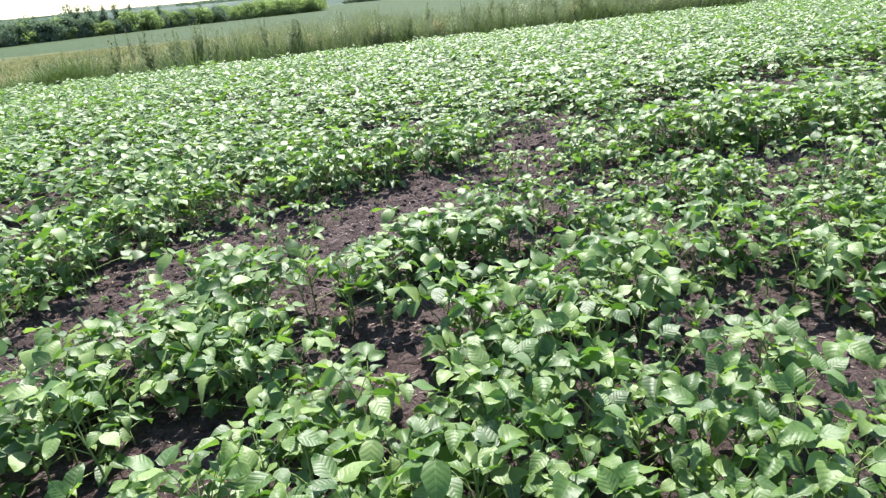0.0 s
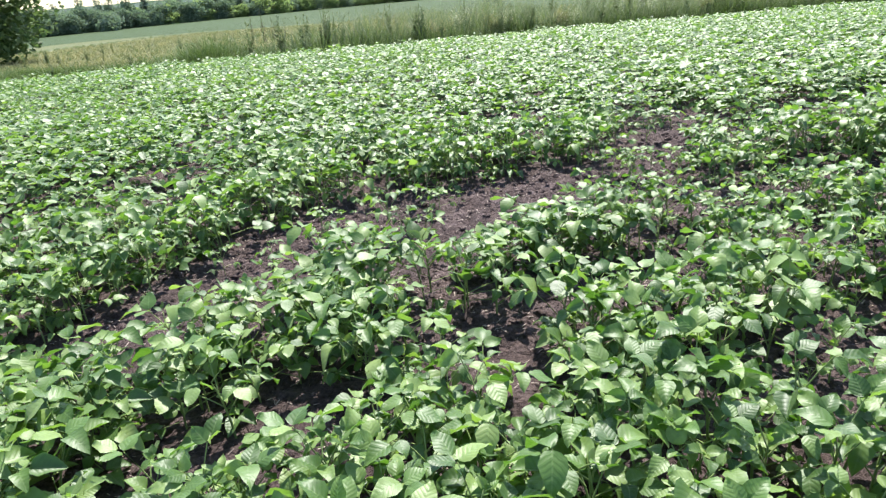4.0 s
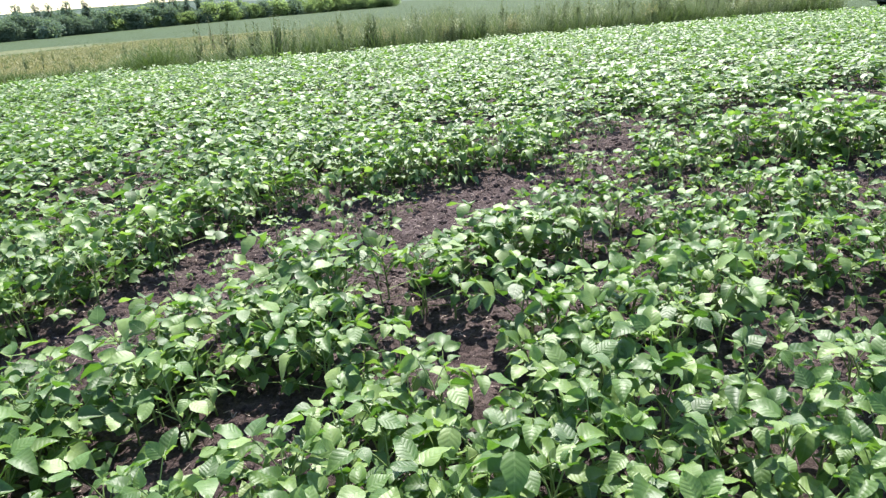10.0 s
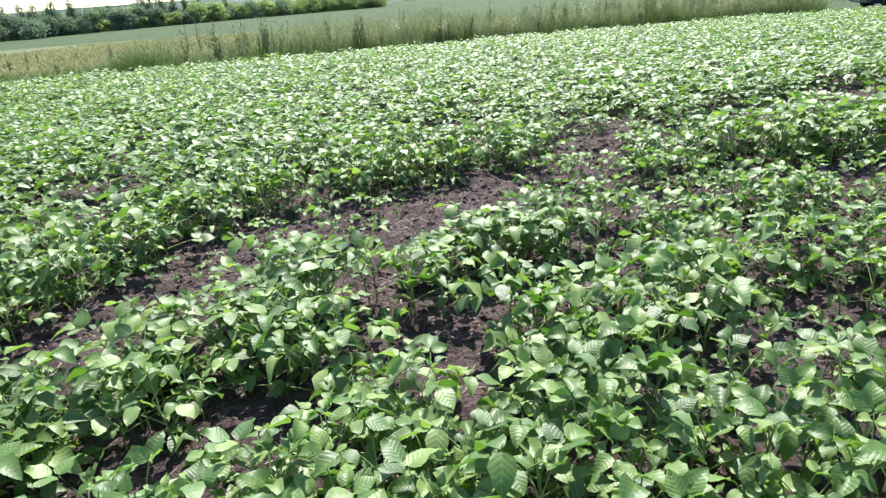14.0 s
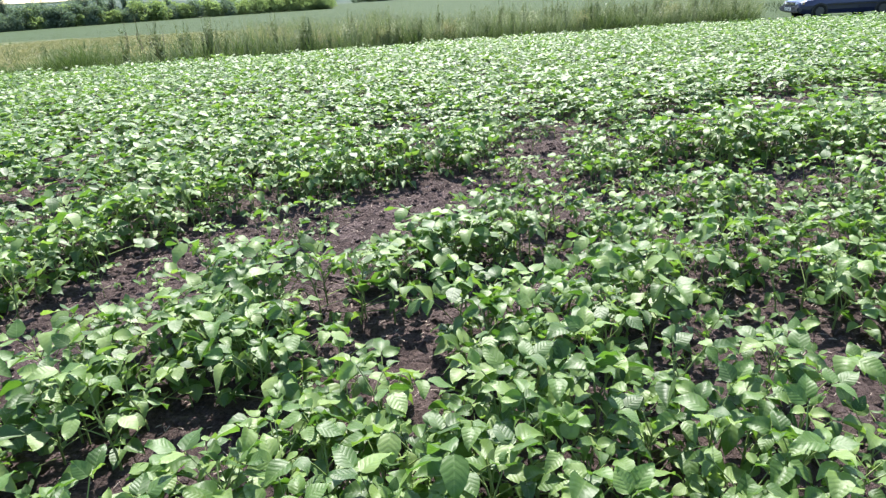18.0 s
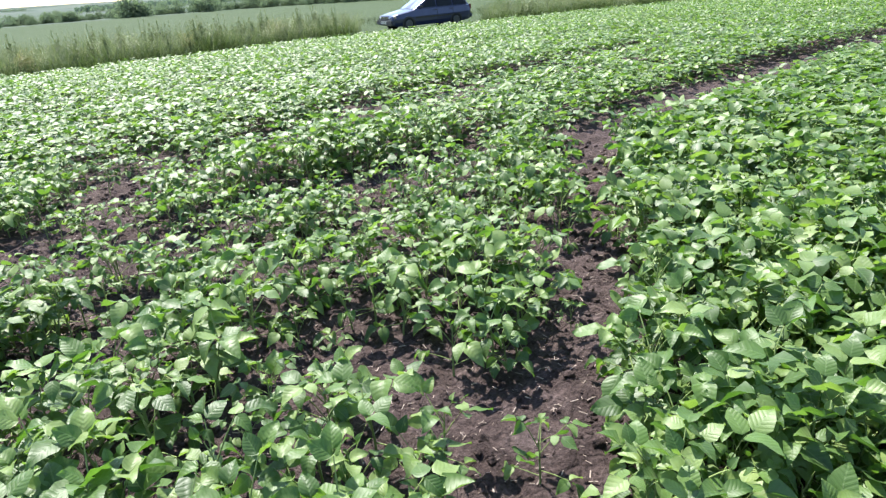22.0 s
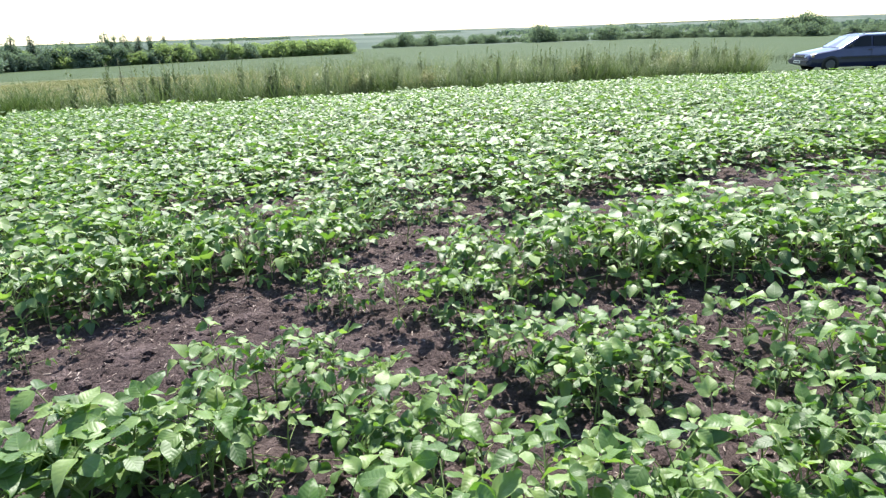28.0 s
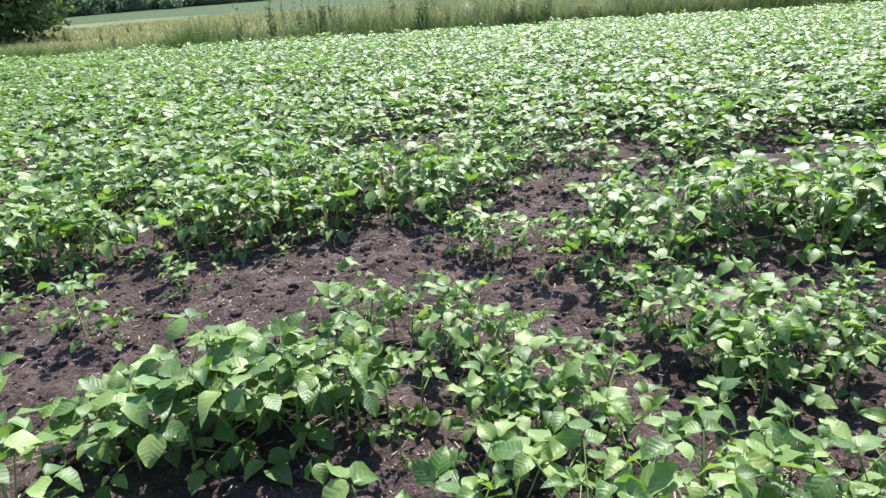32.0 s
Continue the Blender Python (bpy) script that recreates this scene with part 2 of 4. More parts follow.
class Heap:
    """Collects copies of small meshes, to be joined into one."""

    def __init__(self):
        self.v, self.f, self.uv, self.n = [], [], [], 0

    def add(self, verts, faces, uv=None):
        self.v.append(verts)
        self.f.append(faces + self.n)
        self.uv.append(uv if uv is not None else np.zeros((len(verts), 2)))
        self.n += len(verts)

    def spread(self, verts, faces, mats, uv=None):
        """One copy of verts for every 4 x 4 matrix of mats."""
        mats = np.asarray(mats)
        if not len(mats):
            return
        w = np.einsum("nij,kj->nki", mats[:, :3, :3], verts) + mats[:, None, :3, 3]
        k = len(verts)
        f = (faces[None] + (np.arange(len(mats)) * k)[:, None, None]).reshape(-1, faces.shape[1])
        self.add(w.reshape(-1, 3), f, None if uv is None else np.tile(uv, (len(mats), 1)))

    def build(self, name, material, parent=None, smooth=False):
        by = {}
        for f in self.f:
            by.setdefault(f.shape[1], []).append(f)
        return mesh_object(name, np.concatenate(self.v), [np.concatenate(x) for x in by.values()], material, parent, np.concatenate(self.uv), smooth)


def set_out(protos, places):
    """Copies each prototype to its places, given as (index, matrix); the prototype itself takes the last one."""
    by = {}
    for k, m in places:
        by.setdefault(int(k), []).append(m)
    for k, mats in by.items():
        for m in mats[:-1]:
            copy_thing(protos[k], m)
        protos[k].matrix_basis = mats[-1]


def turns(rz, rx=None, ry=None, scale=1.0, at=None):
    """Stacks of 4 x 4 matrices: turn about x, then y, then z, scaled, moved to at."""
    n = len(rz)
    rx = np.zeros(n) if rx is None else rx
    ry = np.zeros(n) if ry is None else ry
    cx, sx, cy, sy, cz, sz = np.cos(rx), np.sin(rx), np.cos(ry), np.sin(ry), np.cos(rz), np.sin(rz)
    m = np.zeros((n, 4, 4))
    m[:, 0, 0], m[:, 0, 1], m[:, 0, 2] = cz * cy, cz * sy * sx - sz * cx, cz * sy * cx + sz * sx
    m[:, 1, 0], m[:, 1, 1], m[:, 1, 2] = sz * cy, sz * sy * sx + cz * cx, sz * sy * cx - cz * sx
    m[:, 2, 0], m[:, 2, 1], m[:, 2, 2] = -sy, cy * sx, cy * cx
    m[:, :3, :3] *= np.reshape(scale, (-1, 1, 1))
    m[:, 3, 3] = 1
    if at is not None:
        m[:, :3, 3] = at
    return m


def tube(points, radii, sides=5):
    """A tapered tube along points."""
    p = np.asarray(points, float)
    d = np.gradient(p, axis=0)
    d /= np.linalg.norm(d, axis=1)[:, None] + 1e-9
    ref = np.where(np.abs(d[:, 2:3]) > 0.8, [[1.0, 0, 0]], [[0, 0, 1.0]])
    a = np.cross(d, ref)
    a /= np.linalg.norm(a, axis=1)[:, None] + 1e-9
    b = np.cross(d, a)
    q = np.linspace(0, 2 * np.pi, sides, endpoint=False)
    v = p[:, None] + np.asarray(radii)[:, None, None] * (np.cos(q)[None, :, None] * a[:, None] + np.sin(q)[None, :, None] * b[:, None])
    f = []
    for i in range(len(p) - 1):
        for j in range(sides):
            k = (j + 1) % sides
            f.append((i * sides + j, i * sides + k, (i + 1) * sides + k, (i + 1) * sides + j))
    return v.reshape(-1, 3), np.array(f)


# ---- the lie of the land ----
PROFILE = ((0, 0), (6, 0), (9, -0.05), (14, -0.2), (20, -0.45), (30, -0.82), (60, -1.9), (100, -3.1), (200, -6.0), (330, -8.5),
           (430, -9.0), (600, -11.5), (1000, -14), (1600, -12), (2500, -8.5), (3400, -5.5), (4600, -10))


def land(x, y):
    """Height of the ground: level near the camera, falling gently to a wide valley, rising again far off."""
    x, y = np.asarray(x, float), np.asarray(y, float)
    r = np.hypot(x, y)
    k = np.clip((r - 40) / 110, 0, 1)
    s = (1 - k) * np.hypot(np.maximum(y, 0), 0.45 * x) + k * r
    z = np.interp(s, [p[0] for p in PROFILE], [p[1] for p in PROFILE])
    z = z + np.clip((r - 500) / 1500, 0, 1) * 3.0 * np.sin(x / 310 + 1.3) * np.sin(y / 420)
    z = z - .08 * np.exp(-((x - 18.5) / 6) ** 2 - ((y - 29.6) / 4) ** 2)
    return z


EDGE = ((-60, 4), (-25, 8.5), (-15, 11.5), (-10, 14.1), (-7.6, 15.6), (-4.3, 16.6), (-1, 18.0), (3.4, 19.9), (8.6, 21.5), (12, 22.2), (20, 21.8), (28, 21.0), (60, 18))


def field_edge(x):
    """Far edge of the bean field, as y over x."""
    return np.interp(x, [p[0] for p in EDGE], [p[1] for p in EDGE])


def verge_depth(x):
    """How deep the rough grass beyond the field is."""
    return np.interp(x, [-40, -14, -8, -4, -1, 3, 40], [66, 52, 38, 20, 10, 6, 5.5])


# bare strips of the bean field: way points with half-widths
STRIPS = {}
STRIPS["wheel_strip"] = ((-2.4, 2.08, .12), (-1.92, 2.55, .2), (-1.6, 2.9, .28), (-1.36, 3.3, .36), (-1.1, 3.75, .44))
STRIPS["upright_gap"] = ((1.02, 4.9, .14), (1.13, 5.4, .16), (1.12, 6.2, .16))
STRIPS["far_strip"] = ((1.1, 5.9, .26), (1.6, 5.9, .32), (2.1, 6.0, .36), (2.6, 6.4, .4), (3.2, 6.55, .42), (3.7, 7.0, .4), (4.8, 7.3, .4), (6.2, 7.6, .34), (9, 8.0, .3))
STRIPS["back_gap"] = ((2.5, 4.62, .24), (2.8, 4.62, .3), (3.15, 4.66, .3), (3.7, 4.85, .24))
STRIPS["alley"] = ((1.2, 1.42, .2), (1.53, 1.77, .2), (1.85, 2.06, .2), (2.12, 2.25, .17), (2.45, 2.5, .15), (2.8, 2.8, .14), (3.3, 3.3, .13), (3.9, 4.0, .18), (4.5, 4.3, .36), (5.7, 4.65, .46), (7.2, 4.95, .5), (9.7, 5.3, .46), (14, 5.7, .44))
STRIPS["near_gap"] = ((.72, 2.34, .11), (.95, 2.4, .15), (1.2, 2.53, .2), (1.24, 2.78, .24), (1.45, 2.68, .19), (1.66, 2.6, .09))
STRIPS["centre_gap"] = ((-.36, 2.95, .13), (-.2, 2.78, .2), (-.03, 2.58, .23), (.06, 2.36, .16), (.1, 2.2, .07))
STRIPS["front_gap"] = ((-1.0, 1.95, .1), (-.82, 2.05, .17), (-.62, 2.17, .19), (-.45, 2.23, .12))
STRIPS["inner_gap"] = ((.05, 3.16, .14), (.3, 3.2, .18), (.55, 3.28, .2), (.75, 3.4, .2))
STRIPS["middle_gap"] = ((.56, 3.0, .09), (.66, 3.15, .15), (.78, 3.35, .18))
STRIPS["left_gap"] = ((-3.1, 4.9, .18), (-2.5, 4.75, .2), (-2.1, 4.6, .18))
STRIPS["thin_gap"] = ((-3.05, 6.7, .26), (-2.8, 6.75, .26))
STRIPS["red_gap"] = ((-.3, 6.4, .24), (.1, 6.35, .26))
STRIPS["far_gap"] = ((-.15, 7.1, .2), (.1, 7.1, .2))
# the sparse patch behind the first rows: its front and back edge, as y over x
PATCH_FRONT = ((-1.3, 3.5), (-.7, 3.3), (.1, 3.27), (1.1, 3.3), (1.4, 3.4), (2.6, 3.42))
PATCH_BACK = ((-1.6, 4.3), (-1.1, 4.5), (-.7, 4.66), (-.24, 4.9), (.1, 5.18), (.6, 5.25), (1.0, 5.1), (1.5, 4.88), (2.0, 4.88), (2.5, 4.92), (2.8, 4.92))
# plants of the sparse patch, clump by clump, and stragglers in the strips: x, y, size
CLUMP_FRONT = ((0, 3.36, .95), (.13, 3.42, 1.05), (.24, 3.48, 1), (.06, 3.6, 1.05), (.2, 3.62, 1), (.32, 3.58, 1.05), (.42, 3.5, 1), (.57, 3.6, .95), (.48, 3.64, 1), (.63, 3.68, .85), (.16, 3.72, .95), (-.06, 3.48, .9), (.36, 3.71, .9), (-.14, 3.4, .75))
CLUMP_MIDDLE = ((.3, 4.17, .85), (.42, 4.12, .95), (.48, 4.0, .9), (.62, 4.06, .85), (.72, 4.12, .8), (.84, 4.06, .9), (.82, 3.97, .85), (.95, 3.98, .8), (1.04, 3.92, .8), (.98, 3.6, 1.05), (1.06, 3.66, .95), (1.0, 3.53, .8), (1.27, 3.74, .85), (1.2, 3.52, .95), (1.33, 3.58, .8))
CLUMP_EAST = ((1.45, 4.28, .8), (1.41, 4.38, .65), (1.32, 4.1, .45), (1.55, 4.07, .9), (1.6, 3.92, .85), (1.68, 3.96, .9), (1.75, 3.88, .85), (1.82, 4.0, .9), (1.6, 4.23, .9), (1.73, 4.22, .9), (1.97, 4.04, .85), (2.02, 4.13, .8), (1.95, 3.94, .8), (1.86, 4.14, .85), (1.92, 4.24, .7), (2.27, 4.02, .7))
CLUMP_BACK = ((1.04, 4.71, .85), (.76, 4.8, .75), (.9, 4.86, .8), (1.22, 4.68, .9), (1.36, 4.65, .85), (1.5, 4.78, .8), (1.14, 4.82, .7), (1.3, 4.84, .75), (.66, 4.92, .7), (1.66, 4.86, .6), (2.2, 4.32, .75), (2.38, 4.4, .8), (2.1, 4.38, .6))
CLUMP_SIDE = ((1.58, 3.56, .85), (1.5, 3.47, .8), (1.94, 3.5, .9), (2.13, 3.53, .85), (2.3, 3.5, .9), (2.4, 3.7, .85), (2.36, 3.9, .7))
STRAGGLERS = ((-1.1, 4.02, .7), (-1.02, 4.1, .5), (-.45, 4.36, .6), (-.52, 4.42, .5), (-.15, 4.72, .4), (-.9, 4.3, .45), (-.7, 4.03, .9), (-.62, 3.98, .7), (-.48, 3.96, .55), (-.75, 3.62, .5), (-.97, 3.67, .7), (-1.15, 3.34, .55), (-1.25, 3.6, .45), (-.35, 4.5, .35), (1.04, 2.5, .8), (1.3, 2.92, .6), (1.33, 2.6, .5), (1.1, 2.62, .6), (.72, 3.5, .4))
CLUMPS = CLUMP_FRONT + CLUMP_MIDDLE + CLUMP_EAST + CLUMP_BACK + CLUMP_SIDE


def in_patch(x, y):
    """Whether a place lies in the sparse patch."""
    fx, fy = zip(*PATCH_FRONT)
    bx, by = zip(*PATCH_BACK)
    return (y > np.interp(x, fx, fy)) & (y < np.interp(x, bx, by)) & (x > -1.3) & (x < np.where(y > 4.3, 2.75, 2.45))


def openness(x, y):
    """How far inside a bare strip a place lies, in metres; below zero: outside."""
    best = np.full(np.shape(x), -9.0)
    for pts in STRIPS.values():
        for (ax, ay, aw), (bx, by, bw) in zip(pts, pts[1:]):
            dx, dy = bx - ax, by - ay
            t = np.clip(((x - ax) * dx + (y - ay) * dy) / (dx * dx + dy * dy), 0, 1)
            best = np.maximum(best, aw + t * (bw - aw) - np.hypot(x - ax - t * dx, y - ay - t * dy))
    return best


# ---- ground: one sheet to the horizon ----
def graded(lo, a, b, hi, step, growth):
    mid = np.arange(a, b + step / 2, step)

    def out(start, end):
        p, s = [], step
        x = start
        while x < end:
            s *= growth
            x += s
            p.append(min(x, end))
        return np.array(p)
    return np.concatenate([-out(-a, -lo)[::-1], mid, out(b, hi)])


def soil_relief(x, y):
    """Lumps and hollows of the worked soil."""
    return np.array([0.02 * noise.noise((a * 2.4, b * 2.4, 0)) + 0.02 * noise.noise((a * 7, b * 7, 4)) - 0.022 * abs(noise.noise((a * 12, b * 12, 9))) + 0.015 * noise.noise((a * 25, b * 25, 2))
                     for a, b in zip(np.ravel(x), np.ravel(y))])


def build_ground():
    xs, ys = graded(-4500, -2.6, 3.6, 4500, 0.026, 1.12), graded(-4500, 1.3, 5.8, 4500, 0.026, 1.1)
    X, Y = np.meshgrid(xs, ys)
    Z = land(X, Y)
    near = (np.abs(X) < 14) & (Y > -6) & (Y < 20)
    Z[near] += soil_relief(X[near], Y[near])
    h, w = X.shape
    a = (np.arange(h - 1)[:, None] * w + np.arange(w - 1)[None]).ravel()
    faces = np.stack([a, a + 1, a + w + 1, a + w], 1)
    ob = mesh_object("ground", np.stack([X, Y, Z], -1).reshape(-1, 3), faces, M_SOIL, smooth=True)
    cx, cy = X[:-1, :-1].ravel(), Y[:-1, :-1].ravel()
    r = np.hypot(cx, cy)
    e = field_edge(cx)
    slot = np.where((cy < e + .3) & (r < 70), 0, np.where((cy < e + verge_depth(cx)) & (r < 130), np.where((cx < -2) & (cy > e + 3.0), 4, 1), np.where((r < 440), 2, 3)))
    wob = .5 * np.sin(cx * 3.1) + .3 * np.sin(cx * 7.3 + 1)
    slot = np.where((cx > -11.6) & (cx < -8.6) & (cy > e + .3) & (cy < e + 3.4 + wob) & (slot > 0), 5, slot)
    for m in (M_VERGE, M_MID, M_HAZED_FAR, M_MEADOW, M_EARTH):
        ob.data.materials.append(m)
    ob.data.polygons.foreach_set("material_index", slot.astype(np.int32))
    tagged(ob, "dark bare field soil falling to green crops and a wide valley", "ground", kind="structure")


build_ground()


# ---- bean plants ----
def leaflet(rows, cols, bend=0.25, fold=0.18, curl=0.0):
    """An ovate leaflet of length 1 along +y, folded along its midrib, the tip drooping."""
    v = (1 - np.cos(np.linspace(0, np.pi, rows + 1))) / 2
    half = 0.37 * np.sin(np.pi * np.clip(v, 0, 1) ** 0.66) ** 0.84
    half[0], half[-1] = 0.02, 0.004
    u = np.linspace(-1, 1, cols + 1)
    U, V = np.meshgrid(u, v)
    W = half[:, None] * np.ones_like(U)
    z = -bend * V ** 2 + fold * np.abs(U) * W * 2.2 - 0.2 * np.abs(U) ** 2 * W + curl * U * V * 0.3
    z = z + 0.05 * np.sin(V * 9 + 4 * U + 20 * bend) * np.abs(U) + 0.016 * np.sin(V * 17 - 3 * U)
    co = np.stack([U * W, V - 0.15 * bend * V ** 2, z], -1).reshape(-1, 3)
    uv = np.stack([0.5 + U * W, V], -1).reshape(-1, 2)
    k = cols + 1
    a = (np.arange(rows)[:, None] * k + np.arange(cols)[None]).ravel()
    return co, np.stack([a, a + 1, a + k + 1, a + k], 1), uv


LEAF_KINDS = [(0.12, 0.12, 0.15), (0.3, 0.28, -0.3), (0.55, 0.16, 0.35), (0.2, 0.5, 0.1), (0.4, 0.3, 0.3), (0.05, 0.2, -0.4), (0.65, 0.34, -0.2), (0.25, 0.06, 0.5)]
LEAF_FINE = [leaflet(7, 4, *k) for k in LEAF_KINDS]
LEAF_MID = [leaflet(5, 2, *k) for k in LEAF_KINDS]
# leaflets of the middle distance: two folded halves
LEAF_MED = [(np.array([[0, 0, 0], [.28, .14, f * .2], [.345, .42, f * .22 - b * .15], [.24, .75, f * .15 - b * .4], [0, 1, -b * .7], [-.24, .75, f * .15 - b * .4], [-.345, .42, f * .22 - b * .15], [-.28, .14, f * .2]]),
             np.array([[0, 1, 2, 3, 4], [0, 4, 5, 6, 7]]), np.array([[.5, 0], [.8, .14], [.88, .42], [.77, .75], [.5, 1], [.23, .75], [.12, .42], [.2, .14]])) for b, f, _ in LEAF_KINDS]
# far leaflets: two triangles folded along the midrib
LEAF_LOW = [(np.array([[0, 0, 0], [.35, .28, f * .12], [.31, .66, f * .1 - b * .2], [0, 1, -b * .45], [-.31, .66, f * .1 - b * .2], [-.35, .28, f * .12]]), np.array([[0, 1, 2, 3], [0, 3, 4, 5]]), np.array([[.5, 0], [.86, .28], [.82, .66], [.5, 1], [.18, .66], [.14, .28]])) for b, f, _ in LEAF_KINDS]


def plant_plan(seed, height, nodes, size):
    """Leaflets (kind, matrix) and shoot lines (points, radii) of one bean plant: a bare lower stem, long rising
    leaf stalks and three leaflets on each."""
    g = random.Random(seed)
    lean = Vector((g.uniform(-.05, .05), g.uniform(-.05, .05), 0))
    tall = height * .74
    axis = [Vector((0, 0, -0.02)) + Vector((0, 0, tall + .02)) * s + lean * s * s for s in (0, .3, .6, .85, 1)]
    lines = [([tuple(p) for p in axis], [.0042, .0038, .0032, .0024, .0016])]
    leaves = []
    turn = g.uniform(0, 6.28)
    for i in range(nodes):
        top = i / (nodes - 1)
        s = 0.15 + 0.85 * top
        turn += 2.4 + g.uniform(-.5, .5)
        base = Vector((0, 0, tall * s)) + lean * s * s
        last = i == nodes - 1
        length = height * ((.2 + .26 * math.sin(math.pi * min(1, .25 + .6 * top))) if not last else .16) * g.uniform(.8, 1.2)
        rise = g.uniform(.55, 1.1) + .15 * top if top > .25 else g.uniform(.0, .45)
        out = Vector((math.cos(turn), math.sin(turn), 0))
        knee = base + out * length * .5 * math.cos(rise) + Vector((0, 0, length * .56 * math.sin(rise)))
        tip = base + out * length * math.cos(rise) + Vector((0, 0, length * math.sin(rise)))
        lines.append(([tuple(base), tuple(knee), tuple(tip)], [.0022, .0017, .0014]))
        ls = size * (0.62 + 0.45 * math.sin(math.pi * min(1, .2 + .6 * top))) * g.uniform(.85, 1.15) * (0.55 if last else 1)
        if last:
            pitch = g.uniform(.5, 1.1)
        elif top > .3:
            pitch = g.gauss(-.02, .22) if g.random() < .6 else g.uniform(.3, 1.1)
        else:
            pitch = g.uniform(-.6, .2)
        for k, swing in enumerate((0, 1.3, -1.3)):
            a = turn - math.pi / 2 + swing * g.uniform(.8, 1.15)
            m = Matrix.Translation(tip + (Vector((math.cos(a + math.pi / 2), math.sin(a + math.pi / 2), 0)) * (.022 if k == 0 else .004)))
            m = m @ Matrix.Rotation(a, 4, "Z") @ Matrix.Rotation(pitch + g.uniform(-.22, .22), 4, "X") @ Matrix.Rotation(g.gauss(0, .34), 4, "Y")
            m = m @ Matrix.Scale(ls * (1.1 if k == 0 else .95) * g.uniform(.78, 1.16), 4)
            leaves.append((g.randrange(len(LEAF_KINDS)), m))
    return leaves, lines


PLANS = [plant_plan(11 + i, h, n, s) for i, (h, n, s) in enumerate(
    [(.27, 8, .060), (.24, 7, .058), (.29, 8, .061), (.205, 6, .057), (.27, 7, .065), (.25, 8, .060), (.30, 8, .060), (.18, 6, .053)])]


def beyond_alley(x, y):
    """The taller, denser plot past the alley."""
    return (y < np.interp(x, [1.2, 2.15, 3.2, 4.27, 5.8, 9.7, 14, 40], [1.4, 2.32, 3.16, 4.3, 4.95, 5.56, 6, 9])) & (x > 1.3)


def scatter():
    """Places of the bean plants: rough rows, thinned by bare strips and by chance."""
    g = np.random.default_rng(21)
    a = radians(48)
    ux, uy = math.sin(a), math.cos(a)
    place = []
    for row in np.arange(-45, 45, 0.15):
        s = np.arange(-50, 60, 0.115)
        s = s + g.uniform(-.06, .06, len(s))
        c = row + g.normal(0, .04, len(s))
        place.append(np.stack([s * ux + c * uy, s * uy - c * ux], 1))
    p = np.concatenate(place)
    x, y = p[:, 0], p[:, 1]
    r = np.hypot(x - .6, y - 1)
    keep = (y < field_edge(x) - .15) & (y > 1.45 - .2 * np.abs(x)) & (np.abs(x) < 34) & (y > -2.5)
    keep &= ~((y < 2.0) & (np.abs(x) > 5))
    ang = np.degrees(np.arctan2(x - .1, y - .4))
    keep &= (ang > -62) & (ang < 84)
    keep &= g.uniform(size=len(x)) > np.where(r > 9, 0.14, np.where(r > 5, .14, 0.08))
    behind = (y < 1.35) & (y > -6) & (np.abs(x) < 9) & ~keep & (np.hypot(x - .3, y - .6) > .55) & (g.uniform(size=len(x)) < .3)
    p = p[keep | behind]
    o = openness(p[:, 0], p[:, 1])
    ragged = np.array([noise.noise((a * 2.3, b * 2.3, 5)) + .5 * noise.noise((a * 6, b * 6, 3)) for a, b in p])
    p = p[((o < -.03 + .12 * ragged + g.uniform(-.03, .03, len(p))) | ((o < .24) & (g.uniform(size=len(p)) < .05))) & ~in_patch(p[:, 0], p[:, 1])]
    # chance gaps
    thin = np.array([noise.noise((a * 1.7, b * 1.7, 7)) + .5 * noise.noise((a * 4.1, b * 4.1, 1)) for a, b in p])
    front = (p[:, 0] > -2.2) & (p[:, 0] < 1.05) & (p[:, 1] < 3.25) | beyond_alley(p[:, 0], p[:, 1])
    p = p[front | (thin > np.where(np.hypot(p[:, 0] - .6, p[:, 1] - 1) < 7, -.34, -.42) + g.uniform(-.08, .08, len(p)))]
    return p


